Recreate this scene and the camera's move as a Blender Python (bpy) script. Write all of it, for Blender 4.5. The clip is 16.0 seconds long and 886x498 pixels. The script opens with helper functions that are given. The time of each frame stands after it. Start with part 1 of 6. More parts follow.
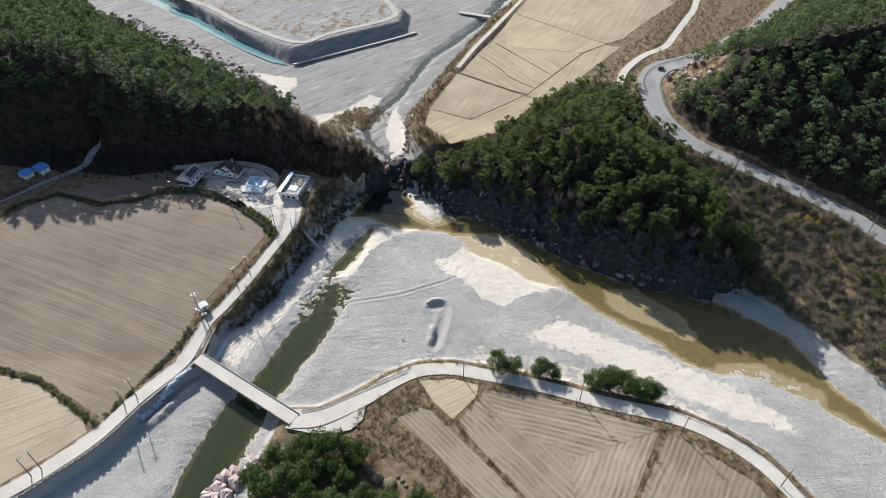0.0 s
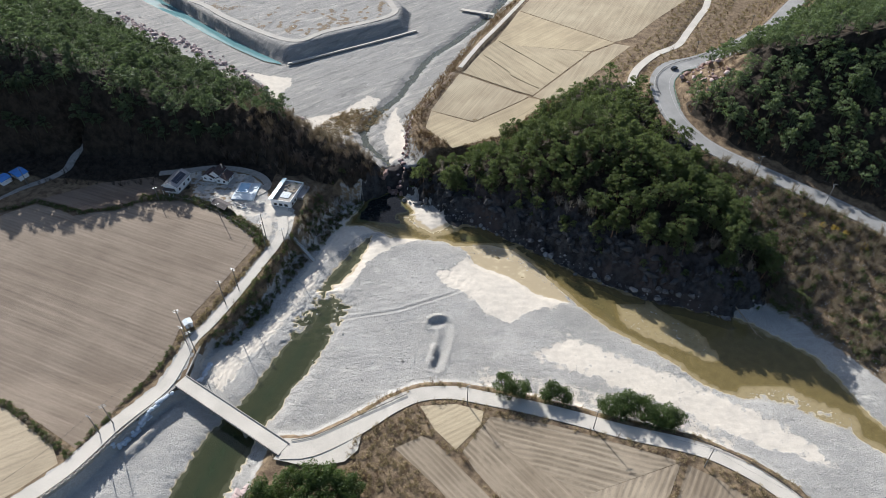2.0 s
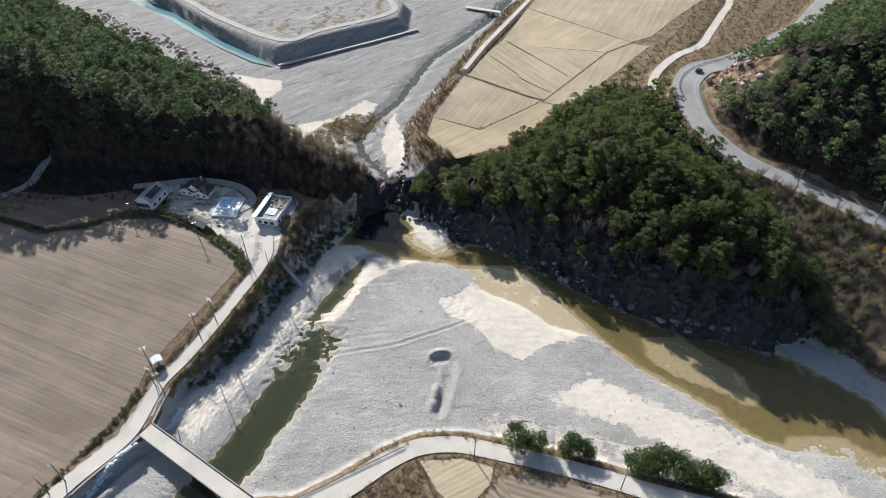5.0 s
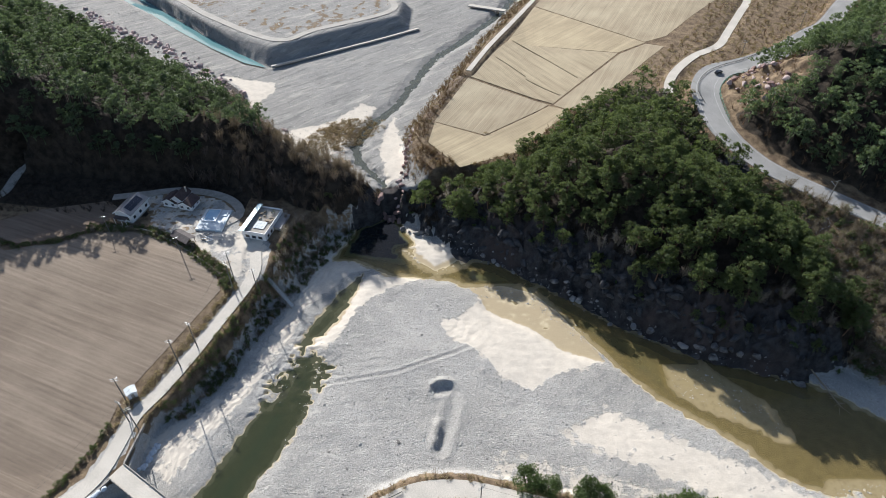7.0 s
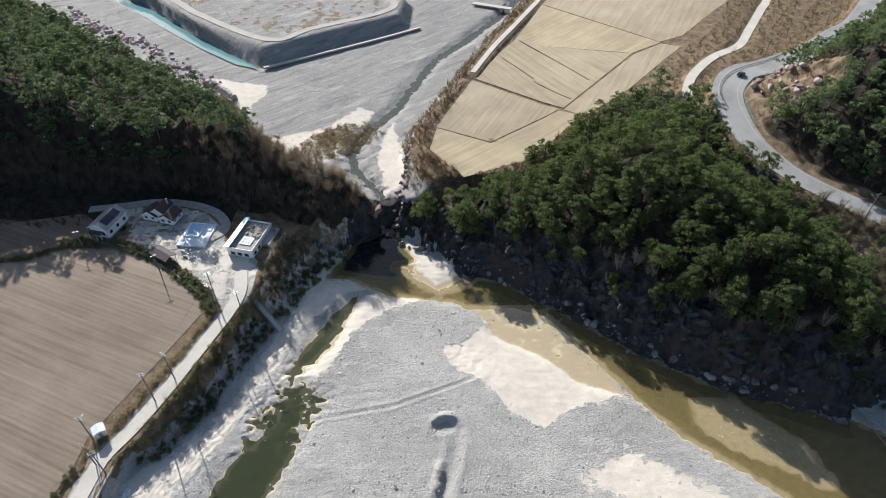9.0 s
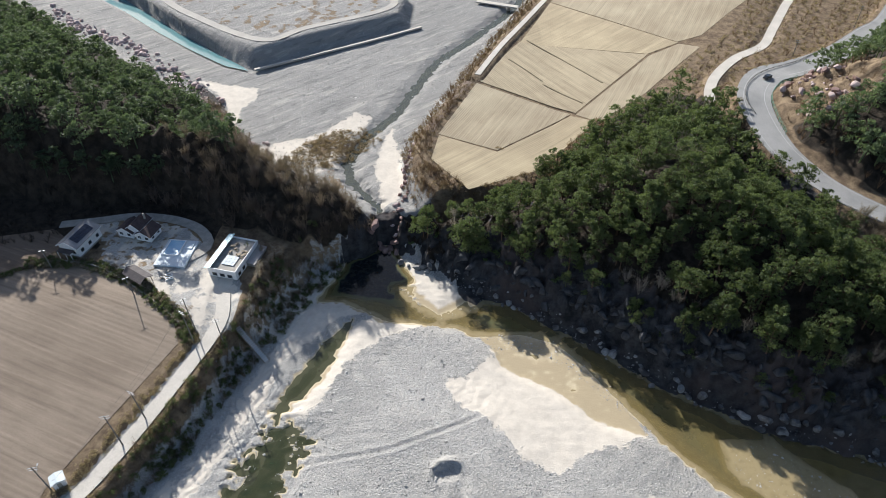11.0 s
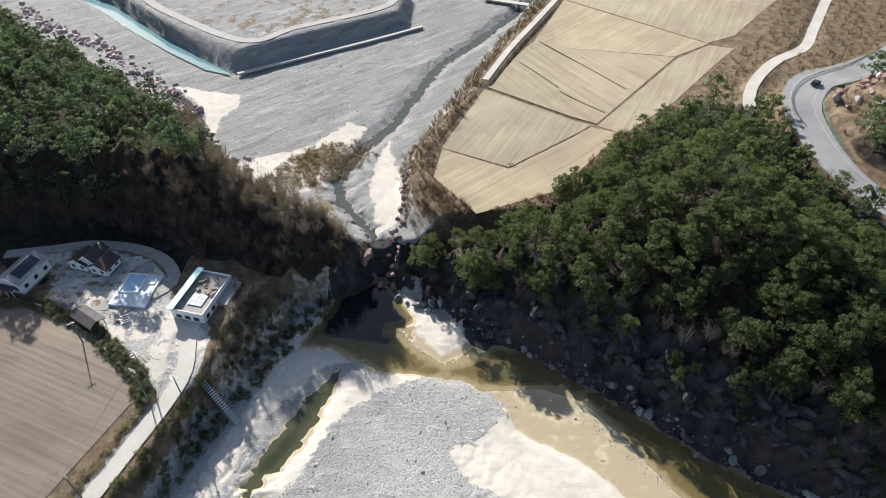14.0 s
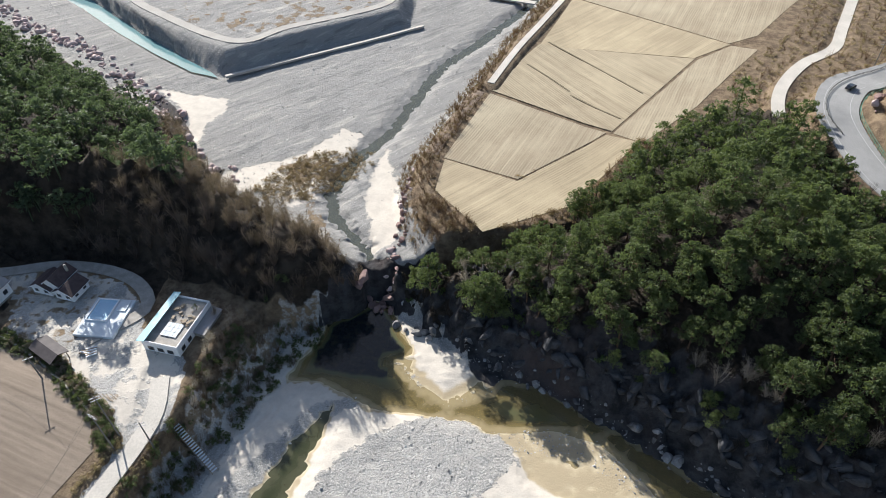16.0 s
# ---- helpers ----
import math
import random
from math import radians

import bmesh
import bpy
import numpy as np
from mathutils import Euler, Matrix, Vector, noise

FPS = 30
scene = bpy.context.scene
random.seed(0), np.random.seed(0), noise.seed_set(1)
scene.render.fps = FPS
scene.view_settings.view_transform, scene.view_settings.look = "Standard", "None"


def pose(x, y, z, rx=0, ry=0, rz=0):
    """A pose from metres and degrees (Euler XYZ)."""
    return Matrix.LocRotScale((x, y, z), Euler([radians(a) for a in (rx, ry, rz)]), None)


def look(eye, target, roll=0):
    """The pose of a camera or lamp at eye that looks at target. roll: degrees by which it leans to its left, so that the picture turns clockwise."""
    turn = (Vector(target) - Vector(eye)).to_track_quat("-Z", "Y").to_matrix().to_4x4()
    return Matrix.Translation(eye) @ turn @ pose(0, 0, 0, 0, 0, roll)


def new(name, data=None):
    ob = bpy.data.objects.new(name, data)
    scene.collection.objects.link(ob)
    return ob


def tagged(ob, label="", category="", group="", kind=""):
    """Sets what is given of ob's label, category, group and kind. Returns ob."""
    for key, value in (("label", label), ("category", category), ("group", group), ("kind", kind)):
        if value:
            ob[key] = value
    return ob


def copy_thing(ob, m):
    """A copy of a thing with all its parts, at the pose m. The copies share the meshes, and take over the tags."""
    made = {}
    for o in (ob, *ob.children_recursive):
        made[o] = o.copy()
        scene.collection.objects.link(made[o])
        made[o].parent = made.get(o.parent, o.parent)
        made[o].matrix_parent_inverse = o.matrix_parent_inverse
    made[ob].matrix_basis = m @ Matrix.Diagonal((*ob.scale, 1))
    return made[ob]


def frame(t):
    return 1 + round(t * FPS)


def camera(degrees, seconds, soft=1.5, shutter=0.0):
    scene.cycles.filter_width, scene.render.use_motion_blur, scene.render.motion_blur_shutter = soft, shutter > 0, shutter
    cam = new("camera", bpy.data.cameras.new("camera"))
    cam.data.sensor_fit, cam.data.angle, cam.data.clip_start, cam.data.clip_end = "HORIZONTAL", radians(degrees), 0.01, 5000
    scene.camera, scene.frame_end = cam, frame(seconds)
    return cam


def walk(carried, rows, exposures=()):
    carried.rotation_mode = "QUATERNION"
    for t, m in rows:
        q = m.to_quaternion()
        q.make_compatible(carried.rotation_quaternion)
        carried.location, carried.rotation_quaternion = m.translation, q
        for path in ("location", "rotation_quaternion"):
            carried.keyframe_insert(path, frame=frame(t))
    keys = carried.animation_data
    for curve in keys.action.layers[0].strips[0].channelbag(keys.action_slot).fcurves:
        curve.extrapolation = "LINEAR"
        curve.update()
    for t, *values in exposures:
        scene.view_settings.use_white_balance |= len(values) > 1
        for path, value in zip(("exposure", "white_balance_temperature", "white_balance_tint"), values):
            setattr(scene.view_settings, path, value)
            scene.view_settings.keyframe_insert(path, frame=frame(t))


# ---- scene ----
cam = camera(70.0, 16.0, soft=0.6)
PATH = [
    (0, pose(0.150, -2.601, 191.360, 47.399, 0, 1.556) @ pose(0, 0, 0, 0, 0, -0.231)),
    (1, pose(-0.464, 4.995, 187.416, 47.377, 0, 1.548) @ pose(0, 0, 0, 0, 0, -0.203)),
    (2, pose(-0.983, 13.287, 183.457, 47.359, 0, 1.573) @ pose(0, 0, 0, 0, 0, -0.197)),
    (3, pose(-1.429, 21.950, 179.484, 47.346, 0, 1.626) @ pose(0, 0, 0, 0, 0, -0.211)),
    (4, pose(-1.824, 30.773, 175.495, 47.337, 0, 1.704) @ pose(0, 0, 0, 0, 0, -0.241)),
    (5, pose(-2.186, 39.633, 171.485, 47.331, 0, 1.801) @ pose(0, 0, 0, 0, 0, -0.284)),
    (6, pose(-2.532, 48.480, 167.446, 47.328, 0, 1.913) @ pose(0, 0, 0, 0, 0, -0.337)),
    (7, pose(-2.877, 57.315, 163.375, 47.328, 0, 2.036) @ pose(0, 0, 0, 0, 0, -0.397)),
    (8, pose(-3.234, 66.174, 159.269, 47.331, 0, 2.165) @ pose(0, 0, 0, 0, 0, -0.462)),
    (9, pose(-3.613, 75.103, 155.129, 47.337, 0, 2.296) @ pose(0, 0, 0, 0, 0, -0.527)),
    (10, pose(-4.023, 84.141, 150.964, 47.344, 0, 2.425) @ pose(0, 0, 0, 0, 0, -0.591)),
    (11, pose(-4.472, 93.302, 146.790, 47.354, 0, 2.546) @ pose(0, 0, 0, 0, 0, -0.649)),
    (12, pose(-4.963, 102.555, 142.633, 47.364, 0, 2.655) @ pose(0, 0, 0, 0, 0, -0.699)),
    (13, pose(-5.499, 111.802, 138.529, 47.376, 0, 2.748) @ pose(0, 0, 0, 0, 0, -0.738)),
    (14, pose(-6.083, 120.860, 134.530, 47.389, 0, 2.820) @ pose(0, 0, 0, 0, 0, -0.763)),
    (14.5, pose(-6.391, 125.233, 132.590, 47.396, 0, 2.847) @ pose(0, 0, 0, 0, 0, -0.770)),
    (15, pose(-6.711, 129.443, 130.701, 47.402, 0, 2.868) @ pose(0, 0, 0, 0, 0, -0.771)),
    (15.5, pose(-7.041, 133.433, 128.876, 47.409, 0, 2.880) @ pose(0, 0, 0, 0, 0, -0.768)),
    (16, pose(-7.380, 137.139, 127.125, 47.416, 0, 2.885) @ pose(0, 0, 0, 0, 0, -0.759)),
]
walk(cam, PATH, exposures=[(0, 0.75, 6300, 10), (10, 0.80, 6350, 10), (16, 0.94, 6400, 10)])

# ---- light: low sun ahead of the flight, clear sky ----
SUN_DIR = Vector((-0.53, 0.85, 0.0)).normalized() * math.cos(radians(29)) + Vector((0, 0, math.sin(radians(29))))
world = bpy.data.worlds.new("world")
scene.world = world
world.use_nodes = True
sky = world.node_tree.nodes.new("ShaderNodeTexSky")
sky.sky_type = "NISHITA"
sky.sun_disc = False
sky.sun_elevation = radians(29)
sky.sun_rotation = math.atan2(SUN_DIR.x, SUN_DIR.y)
sky.altitude = 200
sky.air_density, sky.dust_density = 1.0, 1.5
world.node_tree.nodes["Background"].inputs["Strength"].default_value = 0.085
world.node_tree.links.new(sky.outputs[0], world.node_tree.nodes["Background"].inputs["Color"])
sun_data = bpy.data.lights.new("sun", "SUN")
sun_data.energy, sun_data.angle, sun_data.color = 5.0, radians(0.5), (1.0, 0.965, 0.91)
sun = new("sun", sun_data)
sun.matrix_world = look(SUN_DIR * 600, (0, 0, 0))

# ---- materials ----
def shader(name):
    m = bpy.data.materials.new(name)
    m.use_nodes = True
    nt = m.node_tree
    return m, nt, nt.nodes["Principled BSDF"]


def add(nt, kind, **kw):
    n = nt.nodes.new("ShaderNode" + kind)
    for k, v in kw.items():
        if k in n.inputs:
            n.inputs[k].default_value = v
    return n


def place(nt):
    return nt.nodes.new("ShaderNodeNewGeometry").outputs["Position"]


def noise_tex(nt, vec, scale, detail=4.0, rough=0.55, distort=0.0):
    n = add(nt, "TexNoise", Scale=scale, Detail=detail, Roughness=rough, Distortion=distort)
    nt.links.new(vec, n.inputs["Vector"])
    return n.outputs["Fac"]


def span(nt, value, a, b, lo=0.0, hi=1.0):
    n = nt.nodes.new("ShaderNodeMapRange")
    n.interpolation_type = "SMOOTHSTEP"
    for k, v in zip((1, 2, 3, 4), (a, b, lo, hi)):
        n.inputs[k].default_value = v
    nt.links.new(value, n.inputs[0])
    return n.outputs[0]


def maths(nt, op, a, b=0.0):
    n = nt.nodes.new("ShaderNodeMath")
    n.operation = op
    for i, v in enumerate((a, b)):
        if isinstance(v, (int, float)):
            n.inputs[i].default_value = v
        else:
            nt.links.new(v, n.inputs[i])
    return n.outputs[0]


def blend(nt, fac, a, b, mode="MIX"):
    n = nt.nodes.new("ShaderNodeMix")
    n.data_type, n.blend_type = "RGBA", mode
    for sock, v in ((n.inputs[0], fac), (n.inputs[6], a), (n.inputs[7], b)):
        if isinstance(v, tuple):
            sock.default_value = (*v, 1.0)
        elif isinstance(v, (int, float)):
            sock.default_value = v
        else:
            nt.links.new(v, sock)
    return n.outputs[2]


def attr(nt, name):
    n = nt.nodes.new("ShaderNodeAttribute")
    n.attribute_name = name
    return n.outputs["Fac"]


def bump(nt, bsdf, height, strength, distance):
    n = add(nt, "Bump", Strength=strength, Distance=distance)
    nt.links.new(height, n.inputs["Height"])
    nt.links.new(n.outputs[0], bsdf.inputs["Normal"])


def surface(name, dark, light, scale=0.5, fine=8.0, rough=0.85, relief=0.03, spread=0.35, metal=0.0, gloss=0.3, local=False):
    """A worn surface: two colours in large stains, a fine grain and a shallow relief."""
    m, nt, b = shader(name)
    vec = nt.nodes.new("ShaderNodeTexCoord").outputs["Object"] if local else place(nt)
    big = span(nt, noise_tex(nt, vec, scale, 5), 0.5 - spread, 0.5 + spread)
    small = noise_tex(nt, vec, fine, 3)
    col = blend(nt, big, dark, light)
    col = blend(nt, maths(nt, "MULTIPLY", span(nt, small, 0.3, 0.75), 0.5), col, tuple(c * 0.72 for c in dark))
    nt.links.new(col, b.inputs["Base Color"])
    b.inputs["Roughness"].default_value = rough
    b.inputs["Metallic"].default_value = metal
    b.inputs["Specular IOR Level"].default_value = gloss
    bump(nt, b, small, 0.5, relief)
    return m


def ground_material():
    m, nt, b = shader("river_ground")
    vec = place(nt)
    n_big = noise_tex(nt, vec, 0.035, 5, 0.6)
    n_mid = noise_tex(nt, vec, 0.35, 6, 0.65)
    n_fine = noise_tex(nt, vec, 2.2, 4, 0.7)
    vor = add(nt, "TexVoronoi", Scale=2.0)
    nt.links.new(vec, vor.inputs["Vector"])
    stone = add(nt, "TexVoronoi", Scale=5.5)
    nt.links.new(vec, stone.inputs["Vector"])
    cell = nt.nodes.new("ShaderNodeSeparateColor")
    nt.links.new(stone.outputs["Color"], cell.inputs[0])
    # cobbles: every cell a stone with its own grey
    col = blend(nt, span(nt, n_big, 0.3, 0.7), (0.325, 0.315, 0.294), (0.455, 0.44, 0.412))
    col = blend(nt, maths(nt, "MULTIPLY", cell.outputs[0], 0.5), col, (0.15, 0.148, 0.142))
    col = blend(nt, maths(nt, "MULTIPLY", span(nt, cell.outputs[1], 0.75, 1.0), 0.6), col, (0.60, 0.58, 0.545))
    col = blend(nt, maths(nt, "MULTIPLY", span(nt, n_mid, 0.55, 0.75), 0.35), col, (0.52, 0.48, 0.42))

    flow = nt.nodes.new("ShaderNodeMapping")
    flow.inputs["Rotation"].default_value = (0, 0, radians(-28))
    flow.inputs["Scale"].default_value = (0.10, 0.22, 0.2)
    nt.links.new(vec, flow.inputs["Vector"])
    lines = noise_tex(nt, flow.outputs[0], 1.0, 6, 0.65, 0.6)
    col = blend(nt, maths(nt, "MULTIPLY", span(nt, lines, 0.5, 0.68), 0.5), col, (0.27, 0.265, 0.25))
    col = blend(nt, maths(nt, "MULTIPLY", span(nt, n_fine, 0.52, 0.7), 0.45), col, (0.19, 0.185, 0.175))
    col = blend(nt, maths(nt, "MULTIPLY", span(nt, lines, 0.46, 0.28), 0.4), col, (0.55, 0.52, 0.47))

    col = blend(nt, maths(nt, "MULTIPLY", attr(nt, "silt"), span(nt, n_mid, 0.2, 0.8, 0.55, 0.88)), col, (0.245, 0.238, 0.226))
    course = nt.nodes.new("ShaderNodeMapping")
    course.vector_type = "TEXTURE"
    course.inputs["Rotation"].default_value = (0, 0, radians(40))
    course.inputs["Scale"].default_value = (20.0, 2.6, 5.0)
    nt.links.new(vec, course.inputs["Vector"])
    rills = noise_tex(nt, course.outputs[0], 1.0, 8, 0.7, 0.9)
    col = blend(nt, maths(nt, "MULTIPLY", attr(nt, "silt"), span(nt, rills, 0.53, 0.60, 0.0, 0.7)), col, (0.17, 0.168, 0.163))
    col = blend(nt, maths(nt, "MULTIPLY", attr(nt, "silt"), span(nt, rills, 0.47, 0.34, 0.0, 0.55)), col, (0.50, 0.465, 0.41))

    def layer(col, name, colour, ragged=0.5):
        a = maths(nt, "ADD", attr(nt, name), maths(nt, "MULTIPLY", maths(nt, "SUBTRACT", n_mid, 0.5), ragged * 2.2))
        f = span(nt, a, 0.4, 0.6)
        return blend(nt, f, col, colour), f
    sand = blend(nt, span(nt, n_mid, 0.35, 0.7), (0.56, 0.51, 0.44), (0.48, 0.437, 0.378))
    sand = blend(nt, maths(nt, "MULTIPLY", span(nt, n_fine, 0.5, 0.8), 0.3), sand, (0.36, 0.31, 0.25))
    tall = nt.nodes.new("ShaderNodeSeparateXYZ")
    nt.links.new(vec, tall.inputs[0])
    damp = span(nt, maths(nt, "ADD", tall.outputs[2], maths(nt, "MULTIPLY", maths(nt, "SUBTRACT", n_mid, 0.5), 0.25)), 0.32, 0.12)
    sand = blend(nt, damp, sand, (0.36, 0.295, 0.195))
    col, f_sand = layer(col, "sand", sand, 0.75)
    dry = blend(nt, span(nt, n_mid, 0.3, 0.7), (0.09, 0.063, 0.042), (0.235, 0.175, 0.112))
    dry = blend(nt, span(nt, n_fine, 0.5, 0.75), dry, (0.10, 0.068, 0.042))
    col, f_dry = layer(col, "dry", dry, 0.6)
    # Leaf litter, darkened so that the woodland shade sits in its colour.
    litter_shade = blend(nt, span(nt, n_mid, 0.35, 0.65), (0.016, 0.013, 0.010), (0.048, 0.037, 0.027))
    col, f_for = layer(col, "litter_shade", litter_shade, 0.3)
    # Rock, its colour taken near black to hold the shade of the river cliff.
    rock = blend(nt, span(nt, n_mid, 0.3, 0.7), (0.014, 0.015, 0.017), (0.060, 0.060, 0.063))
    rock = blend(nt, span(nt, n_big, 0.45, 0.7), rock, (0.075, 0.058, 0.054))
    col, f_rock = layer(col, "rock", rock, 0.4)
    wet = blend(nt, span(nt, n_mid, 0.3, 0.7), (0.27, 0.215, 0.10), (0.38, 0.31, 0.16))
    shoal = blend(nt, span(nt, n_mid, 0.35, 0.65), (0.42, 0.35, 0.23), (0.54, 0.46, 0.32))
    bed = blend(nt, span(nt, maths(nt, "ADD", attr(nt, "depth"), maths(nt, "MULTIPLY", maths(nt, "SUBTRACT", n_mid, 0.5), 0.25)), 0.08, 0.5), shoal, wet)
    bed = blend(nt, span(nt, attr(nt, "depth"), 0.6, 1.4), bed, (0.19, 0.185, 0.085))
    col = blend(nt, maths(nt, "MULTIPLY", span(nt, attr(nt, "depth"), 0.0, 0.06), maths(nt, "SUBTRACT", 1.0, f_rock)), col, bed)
    nt.links.new(col, b.inputs["Base Color"])
    b.inputs["Roughness"].default_value = 0.92
    b.inputs["Specular IOR Level"].default_value = 0.2
    hgt = maths(nt, "ADD", maths(nt, "MULTIPLY", stone.outputs["Distance"], -0.5), n_fine)
    hgt = maths(nt, "ADD", hgt, maths(nt, "MULTIPLY", vor.outputs["Distance"], -0.5))
    hgt = maths(nt, "ADD", hgt, maths(nt, "MULTIPLY", lines, 1.2))
    keep = maths(nt, "SUBTRACT", 1.0, maths(nt, "MULTIPLY", f_sand, 0.8))
    bump(nt, b, maths(nt, "MULTIPLY", hgt, keep), 0.7, 0.35)
    return m


def water_material(name, shallow, middle, deep, rough=0.07, clear=0.3):
    """Silty water: its colour deepens with the depth, a little of the bed shows through, and the sky glints on it."""
    m, nt, b = shader(name)
    vec = place(nt)
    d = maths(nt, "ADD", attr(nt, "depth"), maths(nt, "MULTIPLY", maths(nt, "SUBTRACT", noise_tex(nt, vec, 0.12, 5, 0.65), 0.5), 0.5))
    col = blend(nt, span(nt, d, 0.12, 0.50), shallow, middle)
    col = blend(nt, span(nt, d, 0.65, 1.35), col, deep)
    # Last, near-black tone: stands in for the shade lying on the falls pool.
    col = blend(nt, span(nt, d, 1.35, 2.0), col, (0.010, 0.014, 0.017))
    col = blend(nt, maths(nt, "MULTIPLY", span(nt, noise_tex(nt, vec, 0.6, 4, 0.6), 0.45, 0.75), 0.3), col, tuple(v * 0.6 for v in middle))
    nt.links.new(col, b.inputs["Base Color"])
    b.inputs["Roughness"].default_value = rough
    b.inputs["IOR"].default_value = 1.33
    rip = maths(nt, "ADD", noise_tex(nt, vec, 0.9, 3), maths(nt, "MULTIPLY", noise_tex(nt, vec, 4.0, 2), 0.4))
    bump(nt, b, rip, 0.2, 0.04)
    see = nt.nodes.new("ShaderNodeBsdfTransparent")
    see.inputs[0].default_value = (0.9, 0.88, 0.7, 1)
    mix = nt.nodes.new("ShaderNodeMixShader")
    nt.links.new(span(nt, d, 0.5, 1.6, clear, 0.02), mix.inputs[0])
    nt.links.new(b.outputs[0], mix.inputs[1])
    nt.links.new(see.outputs[0], mix.inputs[2])
    nt.links.new(mix.outputs[0], nt.nodes["Material Output"].inputs["Surface"])
    return m


def field_material(name, dark, light, angle, width, strength=0.35, wobble=1.5):
    """Tilled or mown land: rows in one direction, patches and a fine crumb."""
    m, nt, b = shader(name)
    vec = place(nt)
    mp = nt.nodes.new("ShaderNodeMapping")
    mp.inputs["Rotation"].default_value = (0, 0, radians(angle))
    nt.links.new(vec, mp.inputs["Vector"])
    wave = add(nt, "TexWave", Scale=0.314 / width, Distortion=wobble, Detail=2.0)
    wave.inputs["Detail Scale"].default_value = 0.25
    nt.links.new(mp.outputs[0], wave.inputs["Vector"])
    st = nt.nodes.new("ShaderNodeMapping")
    st.inputs["Scale"].default_value = (0.9, 0.03, 0.3)
    nt.links.new(mp.outputs[0], st.inputs["Vector"])
    streak = noise_tex(nt, st.outputs[0], 0.7, 5, 0.7)
    patch = noise_tex(nt, vec, 0.03, 5, 0.6)
    crumb = noise_tex(nt, vec, 3.0, 4, 0.7)
    col = blend(nt, span(nt, patch, 0.3, 0.7), dark, light)
    col = blend(nt, maths(nt, "MULTIPLY", span(nt, streak, 0.48, 0.66), 0.5), col, tuple(c * 1.22 for c in light))
    col = blend(nt, maths(nt, "MULTIPLY", span(nt, streak, 0.47, 0.32), 0.5), col, tuple(c * 0.72 for c in dark))
    rows = maths(nt, "MULTIPLY", wave.outputs["Fac"], maths(nt, "MULTIPLY", span(nt, noise_tex(nt, vec, 0.09, 4, 0.7), 0.38, 0.62), strength))
    col = blend(nt, rows, col, tuple(c * 0.6 for c in dark))
    col = blend(nt, maths(nt, "MULTIPLY", span(nt, crumb, 0.45, 0.75), 0.35), col, tuple(c * 0.65 for c in dark))
    nt.links.new(col, b.inputs["Base Color"])
    b.inputs["Roughness"].default_value = 0.95
    b.inputs["Specular IOR Level"].default_value = 0.15
    bump(nt, b, maths(nt, "ADD", maths(nt, "MULTIPLY", wave.outputs["Fac"], strength), crumb), 0.6, 0.12)
    return m


def leaf_material(name, dark, light, through_light=0.3):
    m, nt, b = shader(name)
    geo = nt.nodes.new("ShaderNodeNewGeometry")
    info = nt.nodes.new("ShaderNodeObjectInfo")
    t = maths(nt, "ADD", attr(nt, "tint"), info.outputs["Random"])
    f = maths(nt, "ADD", maths(nt, "MULTIPLY", geo.outputs["Random Per Island"], 0.55), maths(nt, "MULTIPLY", maths(nt, "FRACT", t), 0.45))
    col = blend(nt, f, dark, light)
    nt.links.new(col, b.inputs["Base Color"])
    b.inputs["Roughness"].default_value = 0.6
    b.inputs["Specular IOR Level"].default_value = 0.25
    tr = nt.nodes.new("ShaderNodeBsdfTranslucent")
    nt.links.new(blend(nt, 0.5, col, (light[0] * 1.3, light[1] * 1.4, light[2] * 0.7)), tr.inputs[0])
    mix = nt.nodes.new("ShaderNodeMixShader")
    mix.inputs[0].default_value = through_light
    nt.links.new(b.outputs[0], mix.inputs[1])
    nt.links.new(tr.outputs[0], mix.inputs[2])
    nt.links.new(mix.outputs[0], nt.nodes["Material Output"].inputs["Surface"])
    return m


GROUND = ground_material()
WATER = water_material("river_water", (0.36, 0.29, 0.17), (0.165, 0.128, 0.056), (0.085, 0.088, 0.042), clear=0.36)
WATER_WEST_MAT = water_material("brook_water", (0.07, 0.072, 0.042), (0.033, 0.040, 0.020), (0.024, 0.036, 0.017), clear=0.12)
WATER_UP = water_material("upper_water", (0.10, 0.115, 0.12), (0.07, 0.085, 0.09), (0.05, 0.065, 0.07), clear=0.5)
TURQUOISE = water_material("turquoise_water", (0.22, 0.34, 0.35), (0.13, 0.265, 0.285), (0.11, 0.24, 0.265), clear=0.15)
CONCRETE = surface("pale_concrete", (0.43, 0.40, 0.352), (0.57, 0.53, 0.47), 0.15, 3.0, 0.9, 0.01)
CONCRETE_OLD = surface("weathered_concrete", (0.24, 0.225, 0.20), (0.42, 0.39, 0.35), 0.5, 5.0, 0.9, 0.02)
YARD_PAVING = surface("dusty_paving", (0.30, 0.29, 0.27), (0.58, 0.555, 0.51), 0.10, 2.5, 0.9, 0.02)
SAND_TRACK = surface("dirt_track", (0.33, 0.31, 0.28), (0.43, 0.405, 0.365), 0.15, 2.5, 0.95, 0.03)
ASPHALT = surface("worn_asphalt", (0.21, 0.21, 0.207), (0.33, 0.326, 0.315), 0.12, 4.0, 0.9, 0.01)
SOIL = field_material("tilled_soil", (0.182, 0.144, 0.111), (0.255, 0.207, 0.162), 110, 1.5, 0.25, 0.8)
SOIL_UP = field_material("tilled_soil_upper", (0.15, 0.112, 0.084), (0.21, 0.162, 0.126), 110, 1.7, 0.3, 0.8)
STUBBLE = field_material("pale_stubble", (0.27, 0.22, 0.155), (0.36, 0.30, 0.215), 60, 1.8, 0.3, 6.0)
